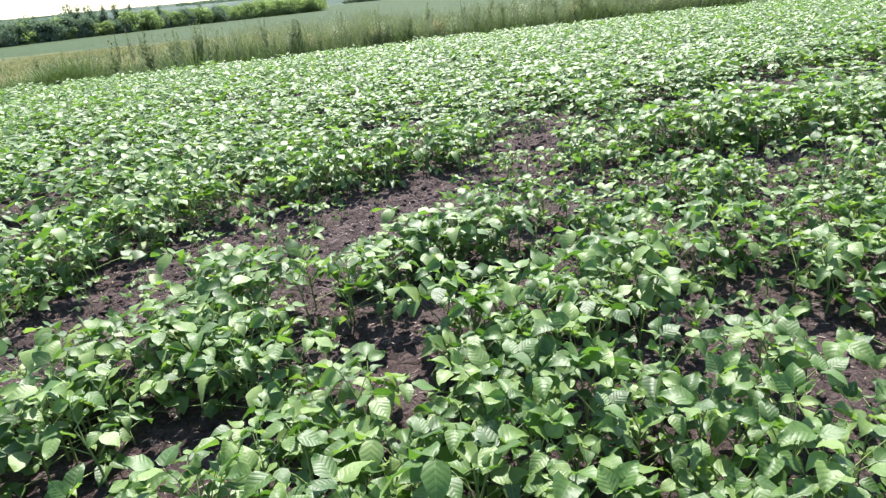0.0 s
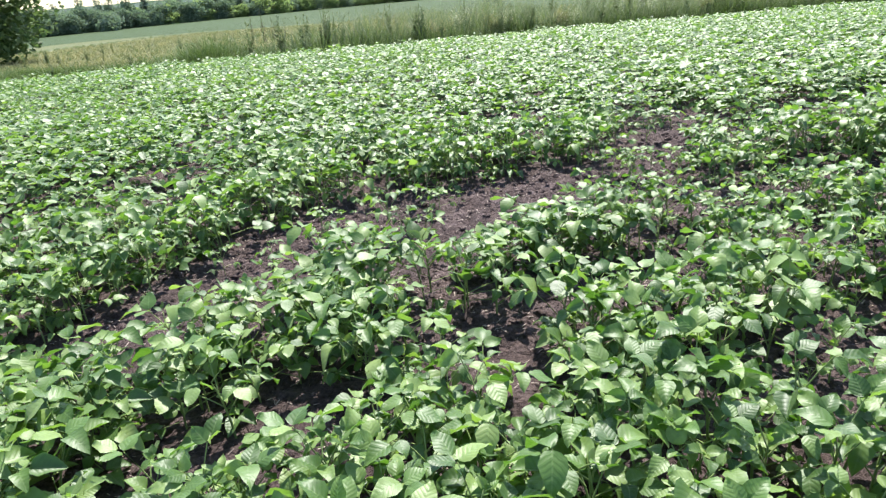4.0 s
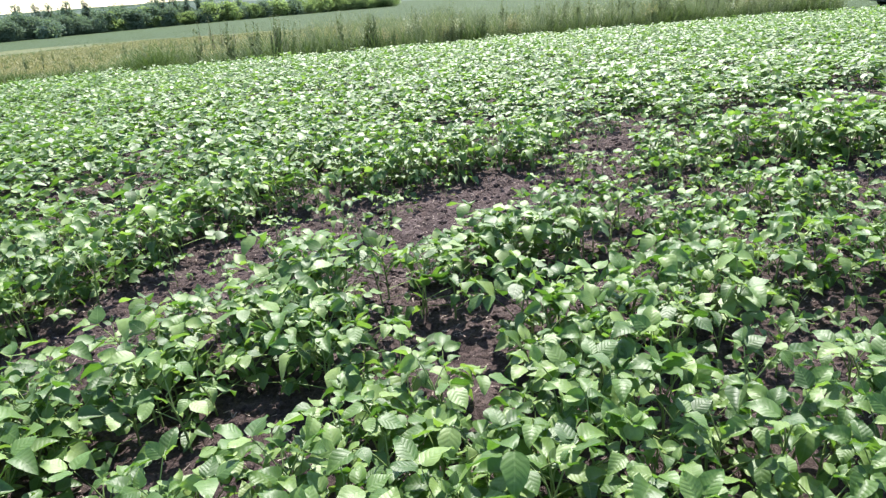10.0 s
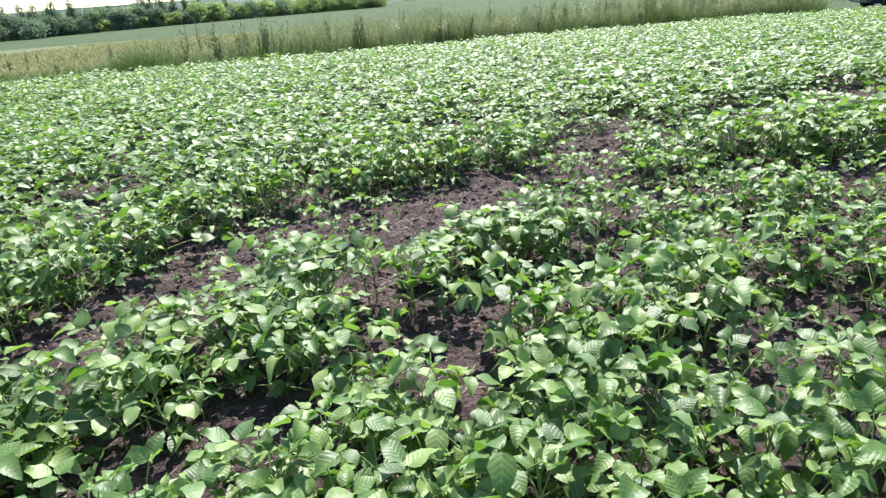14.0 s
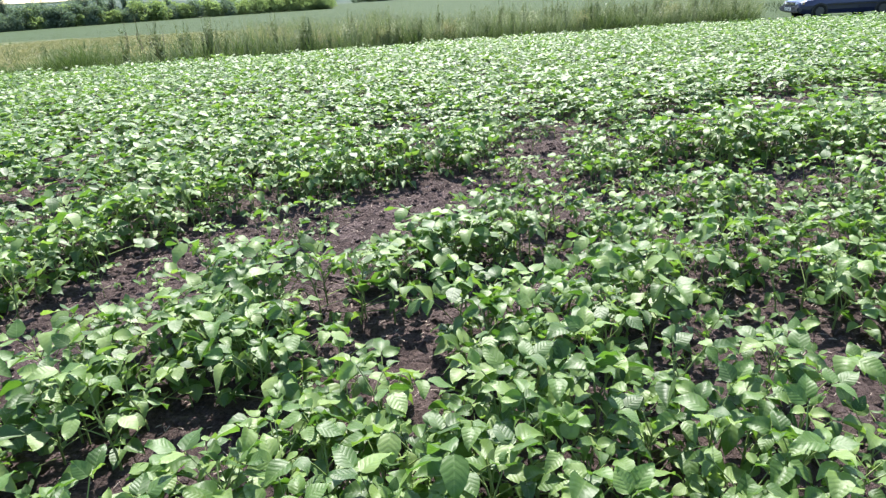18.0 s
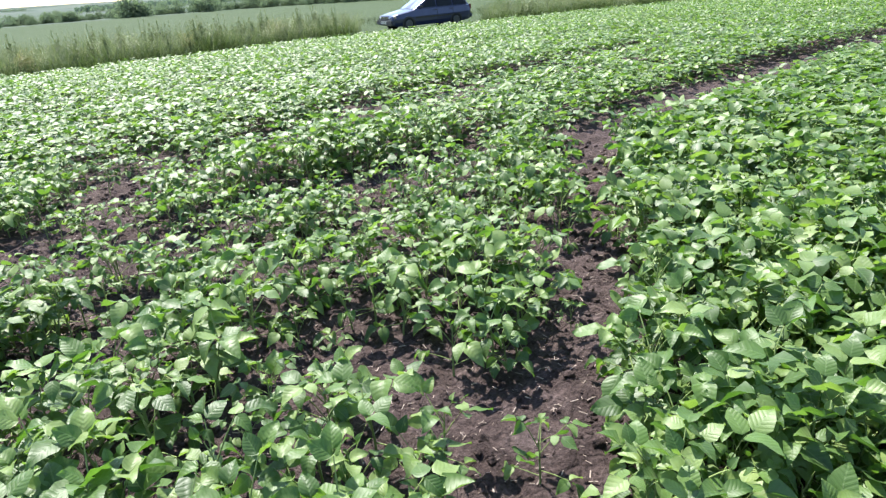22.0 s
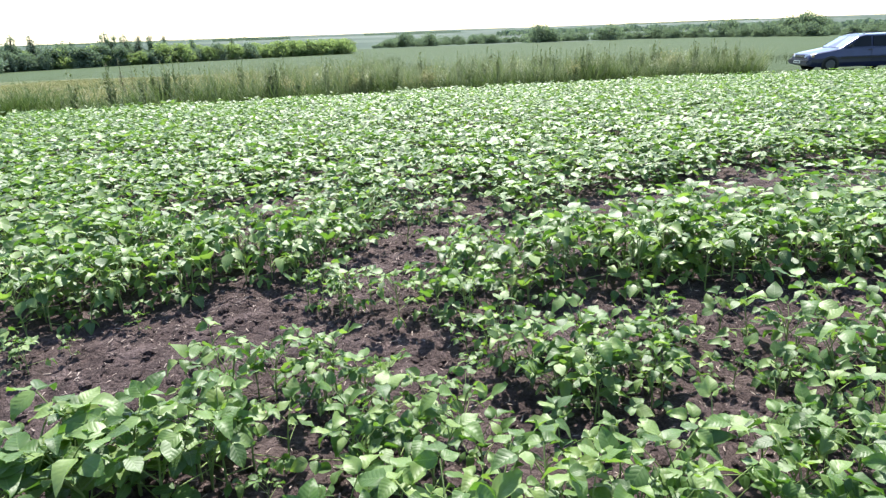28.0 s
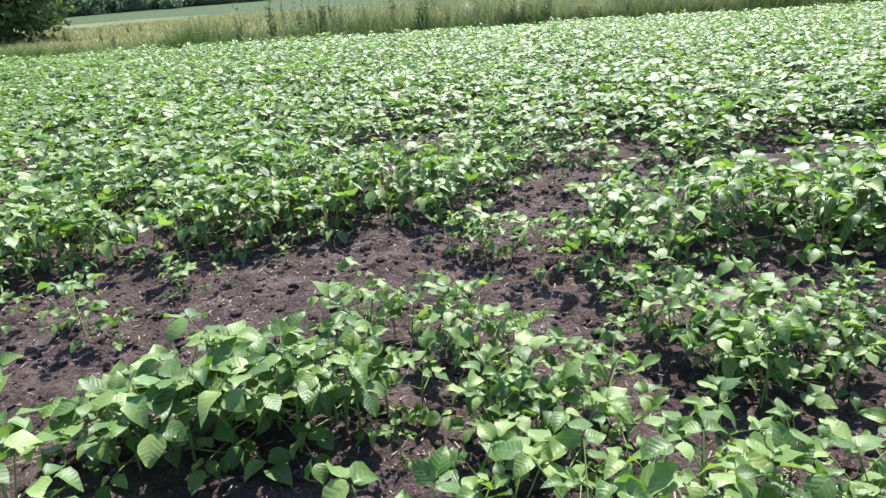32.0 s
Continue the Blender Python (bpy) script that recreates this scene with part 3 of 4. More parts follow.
def build_plants():
    g = np.random.default_rng(5)
    lone = np.array(CLUMPS + STRAGGLERS)
    # most plants of a clump have a smaller neighbour
    beside = np.array(CLUMPS)
    beside = beside + np.stack([g.normal(0, .06, len(beside)), g.normal(0, .05, len(beside)), -.12 * g.uniform(size=len(beside))], 1)
    lone = np.concatenate([lone, beside[g.uniform(size=len(beside)) < .8]])
    field = scatter()
    more = field[beyond_alley(field[:, 0], field[:, 1]) & (field[:, 0] < 9)]
    # close-set first rows
    first = field[(field[:, 0] > -2.2) & (field[:, 0] < .6) & (field[:, 1] < 3.25) & (field[:, 1] > 1.5) & (openness(field[:, 0], field[:, 1]) < -.06)]
    first = first[g.uniform(size=len(first)) < np.where(first[:, 0] < -.55, .5, .12)] + g.normal(0, .045, 2)
    p = np.concatenate([lone[:, :2], field, more + g.normal(0, .05, more.shape), first])
    n = len(p)
    z = land(p[:, 0], p[:, 1])
    spin = g.uniform(0, 6.28, n)
    kind = g.integers(0, len(PLANS), n)
    patch = np.array([noise.noise((x * .55, y * .55, 3)) for x, y in p])
    size = g.uniform(.92, 1.2, n) * (1 + .18 * patch)
    # stragglers in the strips stay small
    size = np.where(openness(p[:, 0], p[:, 1]) > .06, size * g.uniform(.4, .85, n), size)
    size[:len(lone)] = lone[:, 2] * np.where((lone[:, 0] < .7) & (lone[:, 1] < 3.8) & (lone[:, 1] > 3.3), 1.08, 1.02)
    kind[:len(lone)] = g.integers(0, 7, len(lone))
    # the plot beyond the alley grows taller and denser
    size = np.where(beyond_alley(p[:, 0], p[:, 1]), size * 1.06, size)
    # the first rows stand tallest
    stretch = np.where((p[:, 1] < 3.25) & (p[:, 0] > -1.6) & (p[:, 0] < .95) & (openness(p[:, 0], p[:, 1]) < .04), 1.05, 1.0)
    # broad flat crowns in the front clump and, less so, out in the open field
    broad = np.interp(np.hypot(p[:, 0] - .6, p[:, 1] - 1), [4, 7], [1.0, 1.1])
    flat = np.interp(np.hypot(p[:, 0] - .6, p[:, 1] - 1), [4, 7], [1.0, .86])
    clump = (p[:, 0] > -.3) & (p[:, 0] < .5) & (p[:, 1] > 3.27) & (p[:, 1] < 3.8)
    broad = np.where((p[:, 0] > -2.2) & (p[:, 0] < .6) & (p[:, 1] < 3.25) & (stretch > 1), np.where(p[:, 0] < -.55, 1.14, 1.06), broad)
    broad, stretch = np.where(clump, 1.14, broad), np.where(clump, .92, stretch * flat)
    d = np.min([np.hypot(p[:, 0] - a, p[:, 1] - b) for a, b in ((-.4, 2.1), (.5, 2.1), (.7, 3.4), (1.7, 3.4), (1.9, 2.2))], axis=0)
    order = np.argsort(d)
    near, rest = order[:265], order[265:]
    # the nearest plants: things with a stem and single leaflets
    fine = [None] * len(LEAF_KINDS)
    protos = []
    for leaves, lines in PLANS:
        root = new("bean_plant")
        heap = Heap()
        for pts, rad in lines:
            heap.add(*tube(pts, rad, 5))
        heap.build("stem", M_STEM, root, True)
        for k, m in leaves:
            if fine[k] is None:
                co, f, uv = LEAF_FINE[k]
                ob = mesh_object("leaf", co, f, M_LEAF, root, uv, True)
                fine[k] = ob.data
            else:
                ob = new("leaf", fine[k])
                ob.parent = root
            ob.matrix_basis = m
        tagged(root, "young green bean plant with broad trifoliate leaves in dark soil", "plant", "bean plants in the field")
        protos.append(root)
    set_out(protos, [(kind[i], Matrix.Translation((p[i, 0], p[i, 1], z[i])) @ Matrix.Rotation(spin[i], 4, "Z") @ Matrix.Diagonal((size[i] * broad[i], size[i] * broad[i], size[i] * stretch[i], 1))) for i in near])
    # the rest of the crop, joined
    dr = np.where((p[rest, 1] < 1.35) & (np.abs(p[rest, 0]) < 9.1) & (p[rest, 1] < 1.45 - .2 * np.abs(p[rest, 0])), 9.0, d[rest])
    for label, chosen, lod, thick in (("bean_crop_near", rest[dr < 2.6], LEAF_MID, True), ("bean_crop_middle", rest[(dr >= 2.6) & (dr < 7)], LEAF_MED, True), ("bean_crop_far", rest[dr >= 7], LEAF_LOW, False)):
        heap, stems = Heap(), Heap()
        for k, (leaves, lines) in enumerate(PLANS):
            c = chosen[kind[chosen] == k]
            base = turns(spin[c], scale=size[c], at=np.stack([p[c, 0], p[c, 1], z[c]], 1))
            base[:, :3, :2] *= broad[c][:, None, None]
            base[:, :3, 2] *= stretch[c][:, None]
            for j, (lk, m) in enumerate(leaves):
                if not thick and j < 5:
                    continue
                co, f, uv = lod[lk]
                heap.spread(co * (1.0 if lod is LEAF_MID else 0.98 if thick else 1.0), f, base @ np.array(m), uv)
            if thick:
                base = base[d[c] < 3.2]
                for pts, rad in lines:
                    stems.spread(*tube(pts, rad, 3), base)
        ob = heap.build(label, M_LEAVES, None, True)
        tagged(ob, "dense stand of young green bean plants", "crop", kind="stuff")
        if thick:
            tagged(stems.build("bean_stems", M_STEM, ob, True), kind="stuff")


build_plants()


# ---- clods and straw on the soil ----
def bare(x, y):
    """Where the soil can be seen."""
    return (openness(x, y) > -.24) | in_patch(x, y)


def build_litter():
    g = np.random.default_rng(3)
    n = 20000
    x, y = g.uniform(-2.8, 4.4, n), g.uniform(1.3, 6.4, n)
    keep = bare(x, y)
    x, y = x[keep], y[keep]
    bm = bmesh.new()
    bmesh.ops.create_icosphere(bm, subdivisions=1, radius=1)
    base = np.array([v.co[:] for v in bm.verts])
    f = np.array([[v.index for v in q.verts] for q in bm.faces])
    bm.free()
    s = .0035 + .025 * g.uniform(size=len(x)) ** 3.6
    z = land(x, y) + soil_relief(x, y) + s * .05
    kind = g.integers(0, 5, len(x))
    heap = Heap()
    for k in range(5):
        lump = base * (1, g.uniform(.65, .9), g.uniform(.5, .7)) * (1 + .3 * g.uniform(-1, 1, (len(base), 1)))
        c = kind == k
        heap.spread(lump, f, turns(g.uniform(0, 6.28, c.sum()), g.uniform(-.5, .5, c.sum()), None, s[c], np.stack([x, y, z], 1)[c]))
    tagged(heap.build("soil_clods", M_SOIL), "small dark clods of crumbled earth", "soil", kind="stuff")
    n = 22000
    x, y = g.uniform(-2.8, 4.4, n), g.uniform(1.3, 6.4, n)
    keep = bare(x, y)
    x, y = x[keep], y[keep]
    z = land(x, y) + soil_relief(x, y) + .004
    st = np.array([[-.5, -.09, 0], [.5, -.07, .02], [.5, .07, .02], [-.5, .09, 0], [0, 0, .09]])
    sf = np.array([[0, 1, 4], [1, 2, 4], [2, 3, 4], [3, 0, 4]])
    heap = Heap()
    heap.spread(st, sf, turns(g.uniform(0, 6.28, len(x)), None, g.uniform(-.3, .3, len(x)), .006 + .026 * g.uniform(size=len(x)) ** 3, np.stack([x, y, z], 1)))
    tagged(heap.build("straw_litter", M_LITTER), "short bits of pale straw on the soil", "straw", kind="stuff")


build_litter()


# ---- verge: grasses and tall weeds between the fields ----
def blade(bend):
    v = [(-.5, 0, 0), (.5, 0, 0), (-.4, .25 * bend, .55), (.4, .25 * bend, .55), (0, bend, .95)]
    return np.array(v), np.array([[0, 1, 3, 2]]), np.array([[2, 3, 4]])


def build_verge():
    g = np.random.default_rng(31)

    def sow(name, material, label, tufts, blades, heights, xr, test, near=0.0, far=1.0, spread=.06, width=.008, lean=.5):
        """Tufts of bent blades between two shares of the verge's depth."""
        x = g.uniform(*xr, tufts)
        y = field_edge(x) + verge_depth(x) * (near + (far - near) * g.uniform(0, 1, tufts) ** 1.25) + .1
        keep = test(x, y, g.uniform(size=tufts))
        x, y = x[keep], y[keep]
        clump = np.array([noise.noise((a * .6, b * .6, 2)) + .5 * noise.noise((a * 2.2, b * 2.2, 6)) for a, b in zip(x, y)])
        tall = (1 + .5 * clump) * np.interp(x, [-40, -9.5, -7.5, -5.5, -1, 2, 6, 40], [.33, .42, .8, 1.25, 1.25, 1.15, 1.2, 1.1])
        x = np.repeat(x, blades) + g.normal(0, spread, len(x) * blades)
        y = np.repeat(y, blades) + g.normal(0, spread, len(x))
        hh = np.repeat(tall, blades) * g.uniform(*heights, len(x))
        co, q, t = blade(.45)
        m = turns(g.uniform(0, 6.28, len(x)), -g.uniform(0, lean, len(x)), None, hh, np.stack([x, y, land(x, y) - .02], 1))
        m[:, :3, 0] *= (width / hh)[:, None]
        heap = Heap()
        heap.spread(co, q, m)
        heap.spread(co, t, m)
        tagged(heap.build(name, material), label, "grass", kind="stuff")

    def bank(x, y):
        return (x > -11.5) & (x < -8.7) & (y < field_edge(x) + 3.3)

    def off_car(x, y, u):
        az = np.degrees(np.arctan2(x - 1, y - 1.5))
        return ((az < 26.5) | (az > 37.5)) & ~bank(x, y)

    def tan_side(x, y, u):
        patch = np.array([noise.noise((a * .35, b * .22, 8)) for a, b in zip(x, y)])
        return off_car(x, y, u) & (patch + .35 * u > np.interp(x, [-12, -7, -4, 6, 12], [-.1, -.05, .28, .4, .45])) & ((x > -1) | (y > field_edge(x) + 2.2))

    whole = (-38, 42)
    sow("verge_grass", M_GRASS, "rank grey-green grass along the field edge", 12500, 6, (.3, .72), whole, off_car, 0, 1, .07, .021, .4)
    sow("front_grass", M_GREEN, "low fresh green grass at the field edge", 7500, 7, (.2, .6), whole, off_car, -.02, .16, .08, .012, .8)
    sow("edge_grass", M_GREEN, "low fresh green grass bordering the dry meadow", 7000, 8, (.6, 1.15), (-26, -7), lambda x, y, u: off_car(x, y, u) & (u < np.interp(x, [-9.5, -7], [1, .2])), .0, .085, .1, .014, .75)
    sow("tall_grass", M_PALEGRASS, "tall pale green seeding grass along the field edge", 6000, 6, (.62, 1.02), (-7.5, 42), lambda x, y, u: off_car(x, y, u) & (u < np.interp(x, [-7.5, -3], [.15, 1])), .02, 1, .09, .011, .28)
    sow("dry_grass", M_STRAW, "pale dry grass heads among green grass", 12000, 7, (.4, .75), (-34, 3), tan_side, .17, 1.0, .12, .014, .6)
    sow("short_grass", M_GREEN, "short grass by the parked car", 2200, 5, (.05, .13), (11, 27), lambda x, y, u: u < 2, 0, 1.6, .1, .01, .8)
    sow("cereal_crop", M_CROPBLADE, "blue-green standing cereal crop", 6500, 4, (.4, .52), (-60, 70), lambda x, y, u: (y > 36) | off_car(x, y, u), 1.0, 6.0, .15, .012, .3)


build_verge()


def weed(seed, height, stalks, spread, leaf, material, label, name="weed", tufted=False):
    """A tall weed: upright stalks with narrow leaves, shrinking to a point; or a bushy flowering one."""
    g = np.random.default_rng(seed)
    root = new(name)
    stems, leaves = Heap(), Heap()
    co, f, _ = LEAF_LOW[1]
    co = co * (.5, 1, 1)
    for s in range(stalks):
        a, h = g.uniform(0, 6.28), height * g.uniform(.62, 1)
        b = np.array([math.cos(a), math.sin(a), 0]) * spread * g.uniform(.15, 1)
        pts = [b * .3, b * .7 + (0, 0, h * .5), b + (0, 0, h)]
        stems.add(*tube(pts, [.007, .005, .002], 4))
        n = 34 if tufted else 26
        t = g.uniform(.5, 1.02, n) if tufted else g.uniform(.04, 1, n) ** .85
        at = b * (.3 + .7 * t[:, None]) + np.stack([0 * t, 0 * t, h * t], 1)
        if tufted:
            at = at + g.normal(0, .05, at.shape)
        rx = g.uniform(-.4, 1, n) if tufted else g.uniform(.5, 1.25, n)
        leaves.spread(co, f, turns(g.uniform(0, 6.28, n), rx, None, leaf * (1.05 - (.3 if tufted else .75) * t) * height * g.uniform(.6, 1.25, n), at))
    tagged(stems.build("stem", M_STEM, root, True), kind="stuff")
    tagged(leaves.build("foliage", material, root, True), kind="stuff")
    return tagged(root, label, "weed", "weeds along the verge")


def build_weeds():
    g = random.Random(8)
    protos = [weed(40 + i, 1.0, 3 + i, .06, .13, M_WEED, "tall dark green weed standing in the grass verge") for i in range(3)]
    protos += [weed(45 + i, 1.0, 3 + 2 * i, .13, .155, M_WEEDGREY, "tall slender grey-green weed in the grass verge") for i in range(4)]
    protos += [weed(52 + i, .8, 10, .22, .075, M_WEEDPALE, "pale silvery flowering weed in the grass verge", tufted=True) for i in range(2)]
    protos += [weed(56, .75, 14, .3, .1, M_STRAW, "dry straw-coloured tuft in the grass verge", "dry_tuft", True)]
    protos += [weed(58, 1.3, 5, .12, .08, M_DRYWEED, "tall withered brown weed in the meadow", "dry_weed")]
    spots = []
    for i in range(210):
        x = g.uniform(-9.5, 13) if g.random() < .58 else g.uniform(13, 32) if g.random() < .6 else g.uniform(-20, -7)
        deep = float(verge_depth(x))
        u = g.random()
        k = g.randrange(3, 7) if u < .76 else g.randrange(3) if u < .86 else g.randrange(7, 9) if u < .96 else 9
        low = 1 if x > -3.5 else .8
        if x < -6.5:
            k, low = g.randrange(3, 7), .62
        spots.append((x, .5 + (min(deep, 8 if x > -4 else 30) - 1) * g.random() ** (1.6 if x > -7 else 1.0), g.uniform(.65, 1.25) * low, k))
    for i in range(34):
        spots.append((g.uniform(-6.5, .5), .5 + 5 * g.random(), g.uniform(.8, 1.25), g.randrange(3, 7)))
    for i in range(60):
        spots.append((g.uniform(3, 13.5), .5 + 3 * g.random(), g.uniform(.9, 1.35), g.choice((3, 4, 5, 6, 6, 5, 7, 8))))
    for i in range(16):
        spots.append((g.uniform(4.8, 9.5), .5 + 2.5 * g.random(), g.uniform(.8, 1.1), g.randrange(3)))
    # the ones that stand out
    west = ((-2.4, 0.5, 1.2, 0), (-2.33, 0.6, 1.1, 1), (-4.8, 0.8, 0.95, 1), (-4.7, 0.9, 0.9, 2), (-2.5, 0.9, 1.1, 7), (-2.2, 1, 1, 9), (-0.6, 0.7, 1, 9), (-0.3, 0.6, 1.1, 7), (1.2, 0.7, 1.1, 9), (1.6, 0.8, 1, 8), (-1.9, 0.6, 1.05, 0), (-8, 1.3, 0.75, 3), (-7.9, 1.4, 0.8, 5), (-10.4, 13, 1, 10), (-10.1, 13.3, 1.15, 10), (-9.7, 13.1, 0.9, 10), (-9, 12, 0.8, 10))
    east = ((5.5, 0.8, 1.15, 0), (5.7, 0.8, 1.25, 1), (5.9, 0.8, 1.2, 2), (6.15, 0.9, 1.1, 8), (6.4, 0.9, 1.1, 4), (10.2, 0.9, 1.1, 1), (8.1, 0.7, 1.1, 7), (8.5, 0.8, 1, 8), (8.9, 0.8, 1.1, 7), (9.3, 0.8, 1, 8), (9.7, 0.7, 1, 7), (7.4, 0.7, 1.1, 0), (7.2, 0.8, 1, 4), (8.6, 1.2, 1.35, 9), (11, 0.8, 0.9, 8), (11.6, 0.8, 0.9, 7), (12.3, 0.9, 1.2, 5), (12.6, 0.8, 1.1, 6))
    spots.extend(west)
    spots.extend(east)
    places = []
    for x, off, sz, k in spots:
        y = float(field_edge(x)) + off
        if not 26 < math.degrees(math.atan2(x - 1, y - 1.5)) < 38:
            places.append((k, Matrix.Translation((x, y, float(land(x, y)))) @ Matrix.Rotation(g.uniform(0, 6.28), 4, "Z") @ Matrix.Scale(sz, 4)))
    set_out(protos, places)


build_weeds()


# ---- trees and shrubs ----
def tree(name, seed, height, width, clumps, per, leaf, material, low=.1, label="", category="tree", group="", spire=False, bottom=1.0):
    """Tapered trunk with limbs, and a crown of many small leaf tufts in uneven clumps."""
    g = np.random.default_rng(seed)
    root = new(name)
    wood = Heap()
    th = height * (.95 if spire else .75)
    wood.add(*tube([(0, 0, -.2), (.02 * height, 0, th * .5), (0, .01 * height, th)], [.028 * height, .018 * height, .004 * height], 7))
    tufts = Heap()
    q = np.array([[-.5, 0, 0], [.5, 0, .1], [.35, .9, .05], [-.4, 1, -.1]])
    for i in range(clumps):
        t = (i + .5) / clumps
        z = height * (low + (1 - low) * t ** bottom)
        if spire:
            rad = width * .5 * (1 - t) ** .6 + .06 * width
        else:
            rad = width * .5 * math.sin(math.pi * min(1, .18 + .8 * t ** bottom)) ** .7
        a = g.uniform(0, 6.28)
        c = np.array([math.cos(a), math.sin(a), 0]) * rad * g.uniform(.25, .95)
        c[2] = z * g.uniform(.94, 1.03)
        if i % 3 == 0:
            wood.add(*tube([(0, 0, max(.2, c[2] * .6)), c * (.5, .5, .9), c], [.012 * height, .008 * height, .003 * height], 5))
        cr = width * (.22 * (1.12 - .85 * t) if spire else .2) * g.uniform(.7, 1.3)
        many = max(7, int(per * (1.15 - t))) if spire else per
        d = g.normal(size=(many, 3))
        d /= np.linalg.norm(d, axis=1)[:, None]
        at = c + d * cr * g.uniform(.55, 1.05, (many, 1)) * (1, 1, 1.6 if spire else .75)
        at[:, 2] = np.maximum(at[:, 2], .05)
        tufts.spread(q, np.array([[0, 1, 2, 3]]), turns(g.uniform(0, 6.28, many), g.uniform(-1.2, 1.2, many), g.uniform(-.8, .8, many), leaf * (1 - .55 * t if spire else 1) * g.uniform(.6, 1.3, many), at))
    wood.build("trunk", M_BARK, root, True)
    tufts.build("crown", material, root)
    return tagged(root, label, category, group)


def polar(az, r):
    return r * math.sin(radians(az)), r * math.cos(radians(az))


def plant_out(protos, spots):
    g = random.Random(len(spots))
    set_out(protos, [(k, Matrix.Translation((x, y, float(land(x, y)))) @ Matrix.Rotation(g.uniform(0, 6.28), 4, "Z") @ Matrix.Scale(s, 4)) for x, y, s, k in spots])


def build_trees():
    g = random.Random(77)
    row = "trees of the shelter belt"
    belt = [tree("belt_tree", 60 + i, 5.25, 8.6, 34, 90, .36, M_HAZED_CROWN, .08, "leafy green tree in a long shelter belt", "tree", row) for i in range(4)]
    belt.append(tree("spruce_tree", 66, 9.8, 4.6, 44, 60, .45, M_HAZED_NEEDLE, .1, "dark pointed spruce rising above the shelter belt", "tree", row, True))
    belt.append(tree("poplar_tree", 67, 9.6, 5.8, 44, 90, .42, M_HAZED_CROWN, .1, "tall narrow leafy tree above the shelter belt", "tree", row, True))
    belt += [tree("belt_tree", 70 + i, 5.25, 8.6, 34, 90, .36, M_CROWNLIGHT, .08, "pale yellow-green leafy tree at the end of the shelter belt", "tree", row) for i in range(2)]
    spots = []
    for i in range(76):
        t = i / 75
        az = -46 + 39.4 * t
        r = 238 + 92 * t ** 1.4
        for depth in (0, 9):
            x, y = polar(az + g.uniform(-.25, .25), r + depth + g.uniform(-2, 2))
            spots.append((x, y, g.uniform(.68, 1.22) * (1.12 if t < .55 else 1.05 if t < .72 else .98), g.randrange(4) if g.random() > 1.6 * (t - .35) else g.randrange(6, 8)))
    # taller trees that rise above the belt: bearing, height, kind
    for az, tall, k in ((-33.9, 11.0, 5), (-32.7, 10.6, 4), (-31.9, 10.4, 5), (-30.7, 11.3, 5), (-29.5, 11.0, 4), (-24.7, 12.0, 5), (-24.1, 10.8, 5), (-23.4, 11.0, 5), (-22.4, 10.6, 4), (-21.6, 10.8, 5),
                        (-20.6, 10.2, 4), (-18.6, 8.8, 5), (-15.6, 8.8, 4), (-35.6, 9.5, 4), (-37.0, 9.0, 5), (-27.0, 9.0, 5)):
        r = 238 + 92 * max(0, (az + 46) / 39.4) ** 1.4 + 5
        x, y = polar(az, r)
        spots.append((x + 1.2, y + 2.0, tall / 9.3, k))
    plant_out(belt, spots)
    hedge = "shrubs across the valley"
    shrubs = [tree("far_shrub", 80 + i, 6.3, 15.0, 26, 70, .6, M_CROWN2, .03, "rounded green shrub in a far hedge belt", "shrub", hedge) for i in range(3)]
    spots = []
    for i in range(260):
        t = i / 259
        az = -4 + 74 * t
        x, y = polar(az + g.uniform(-.3, .3), 450 + 60 * g.random() + 60 * math.sin(t * 9))
        spots.append((x, y, g.uniform(.35, 1.0) * (.8 if az > 42 else .6 + .4 * abs(math.sin(az * .9))), g.randrange(3)))
    for az, s in ((9.6, 1.45), (10.3, 1.2), (29.3, 1.5), (29.0, 1.55), (30.0, 1.35), (28.0, 1.35), (15.1, 1.25), (24, 1.3), (-1.5, 1.2), (0.5, 1.1)):
        spots.append((*polar(az, 470), s, g.randrange(3)))
    plant_out(shrubs, spots)
    # the big broad tree at the edge of the verge
    x, y = -24.7, 26.8
    big = tree("broad_tree", 91, 8.0, 10.6, 96, 300, .19, M_BROAD, .155, "large dense dark green broadleaf tree with boughs near the ground", "tree", bottom=1.7)
    big.matrix_basis = Matrix.Translation((x, y, float(land(x, y))))
    big2 = tree("broad_tree", 92, 7.0, 8.0, 34, 200, .22, M_BROAD, .2, "dense dark green broadleaf tree at the edge of the verge", "tree")
    x, y = -31.0, 22.0
    big2.matrix_basis = Matrix.Translation((x, y, float(land(x, y))))
    x, y = polar(-31.7, 246)
    young = tree("belt_bush", 97, 4.6, 8.0, 24, 40, .55, M_HAZED_CROWN, .05, "light green bush at the foot of the shelter belt", "bush")
    young.matrix_basis = Matrix.Translation((x, y, float(land(x, y))))
    # bushes on the grass past the parked car
    bush = tree("verge_bush", 95, 1.3, 2.6, 22, 60, .12, M_BROAD, .05, "low dark green bush on the grass past the car", "bush", "bushes past the car")
    spots = []
    for az, r, k in ((38.6, 38, .55), (39.9, 38, .48), (52.3, 36, .6), (41.2, 39, .4)):
        spots.append((1 + r * math.sin(radians(az)), 1.5 + r * math.cos(radians(az)), k, 0))
    plant_out([bush], spots)
    # distant woods, in the haze-tinted leaf colour
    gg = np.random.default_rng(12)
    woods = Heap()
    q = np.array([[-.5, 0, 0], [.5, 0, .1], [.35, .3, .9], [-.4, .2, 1]])
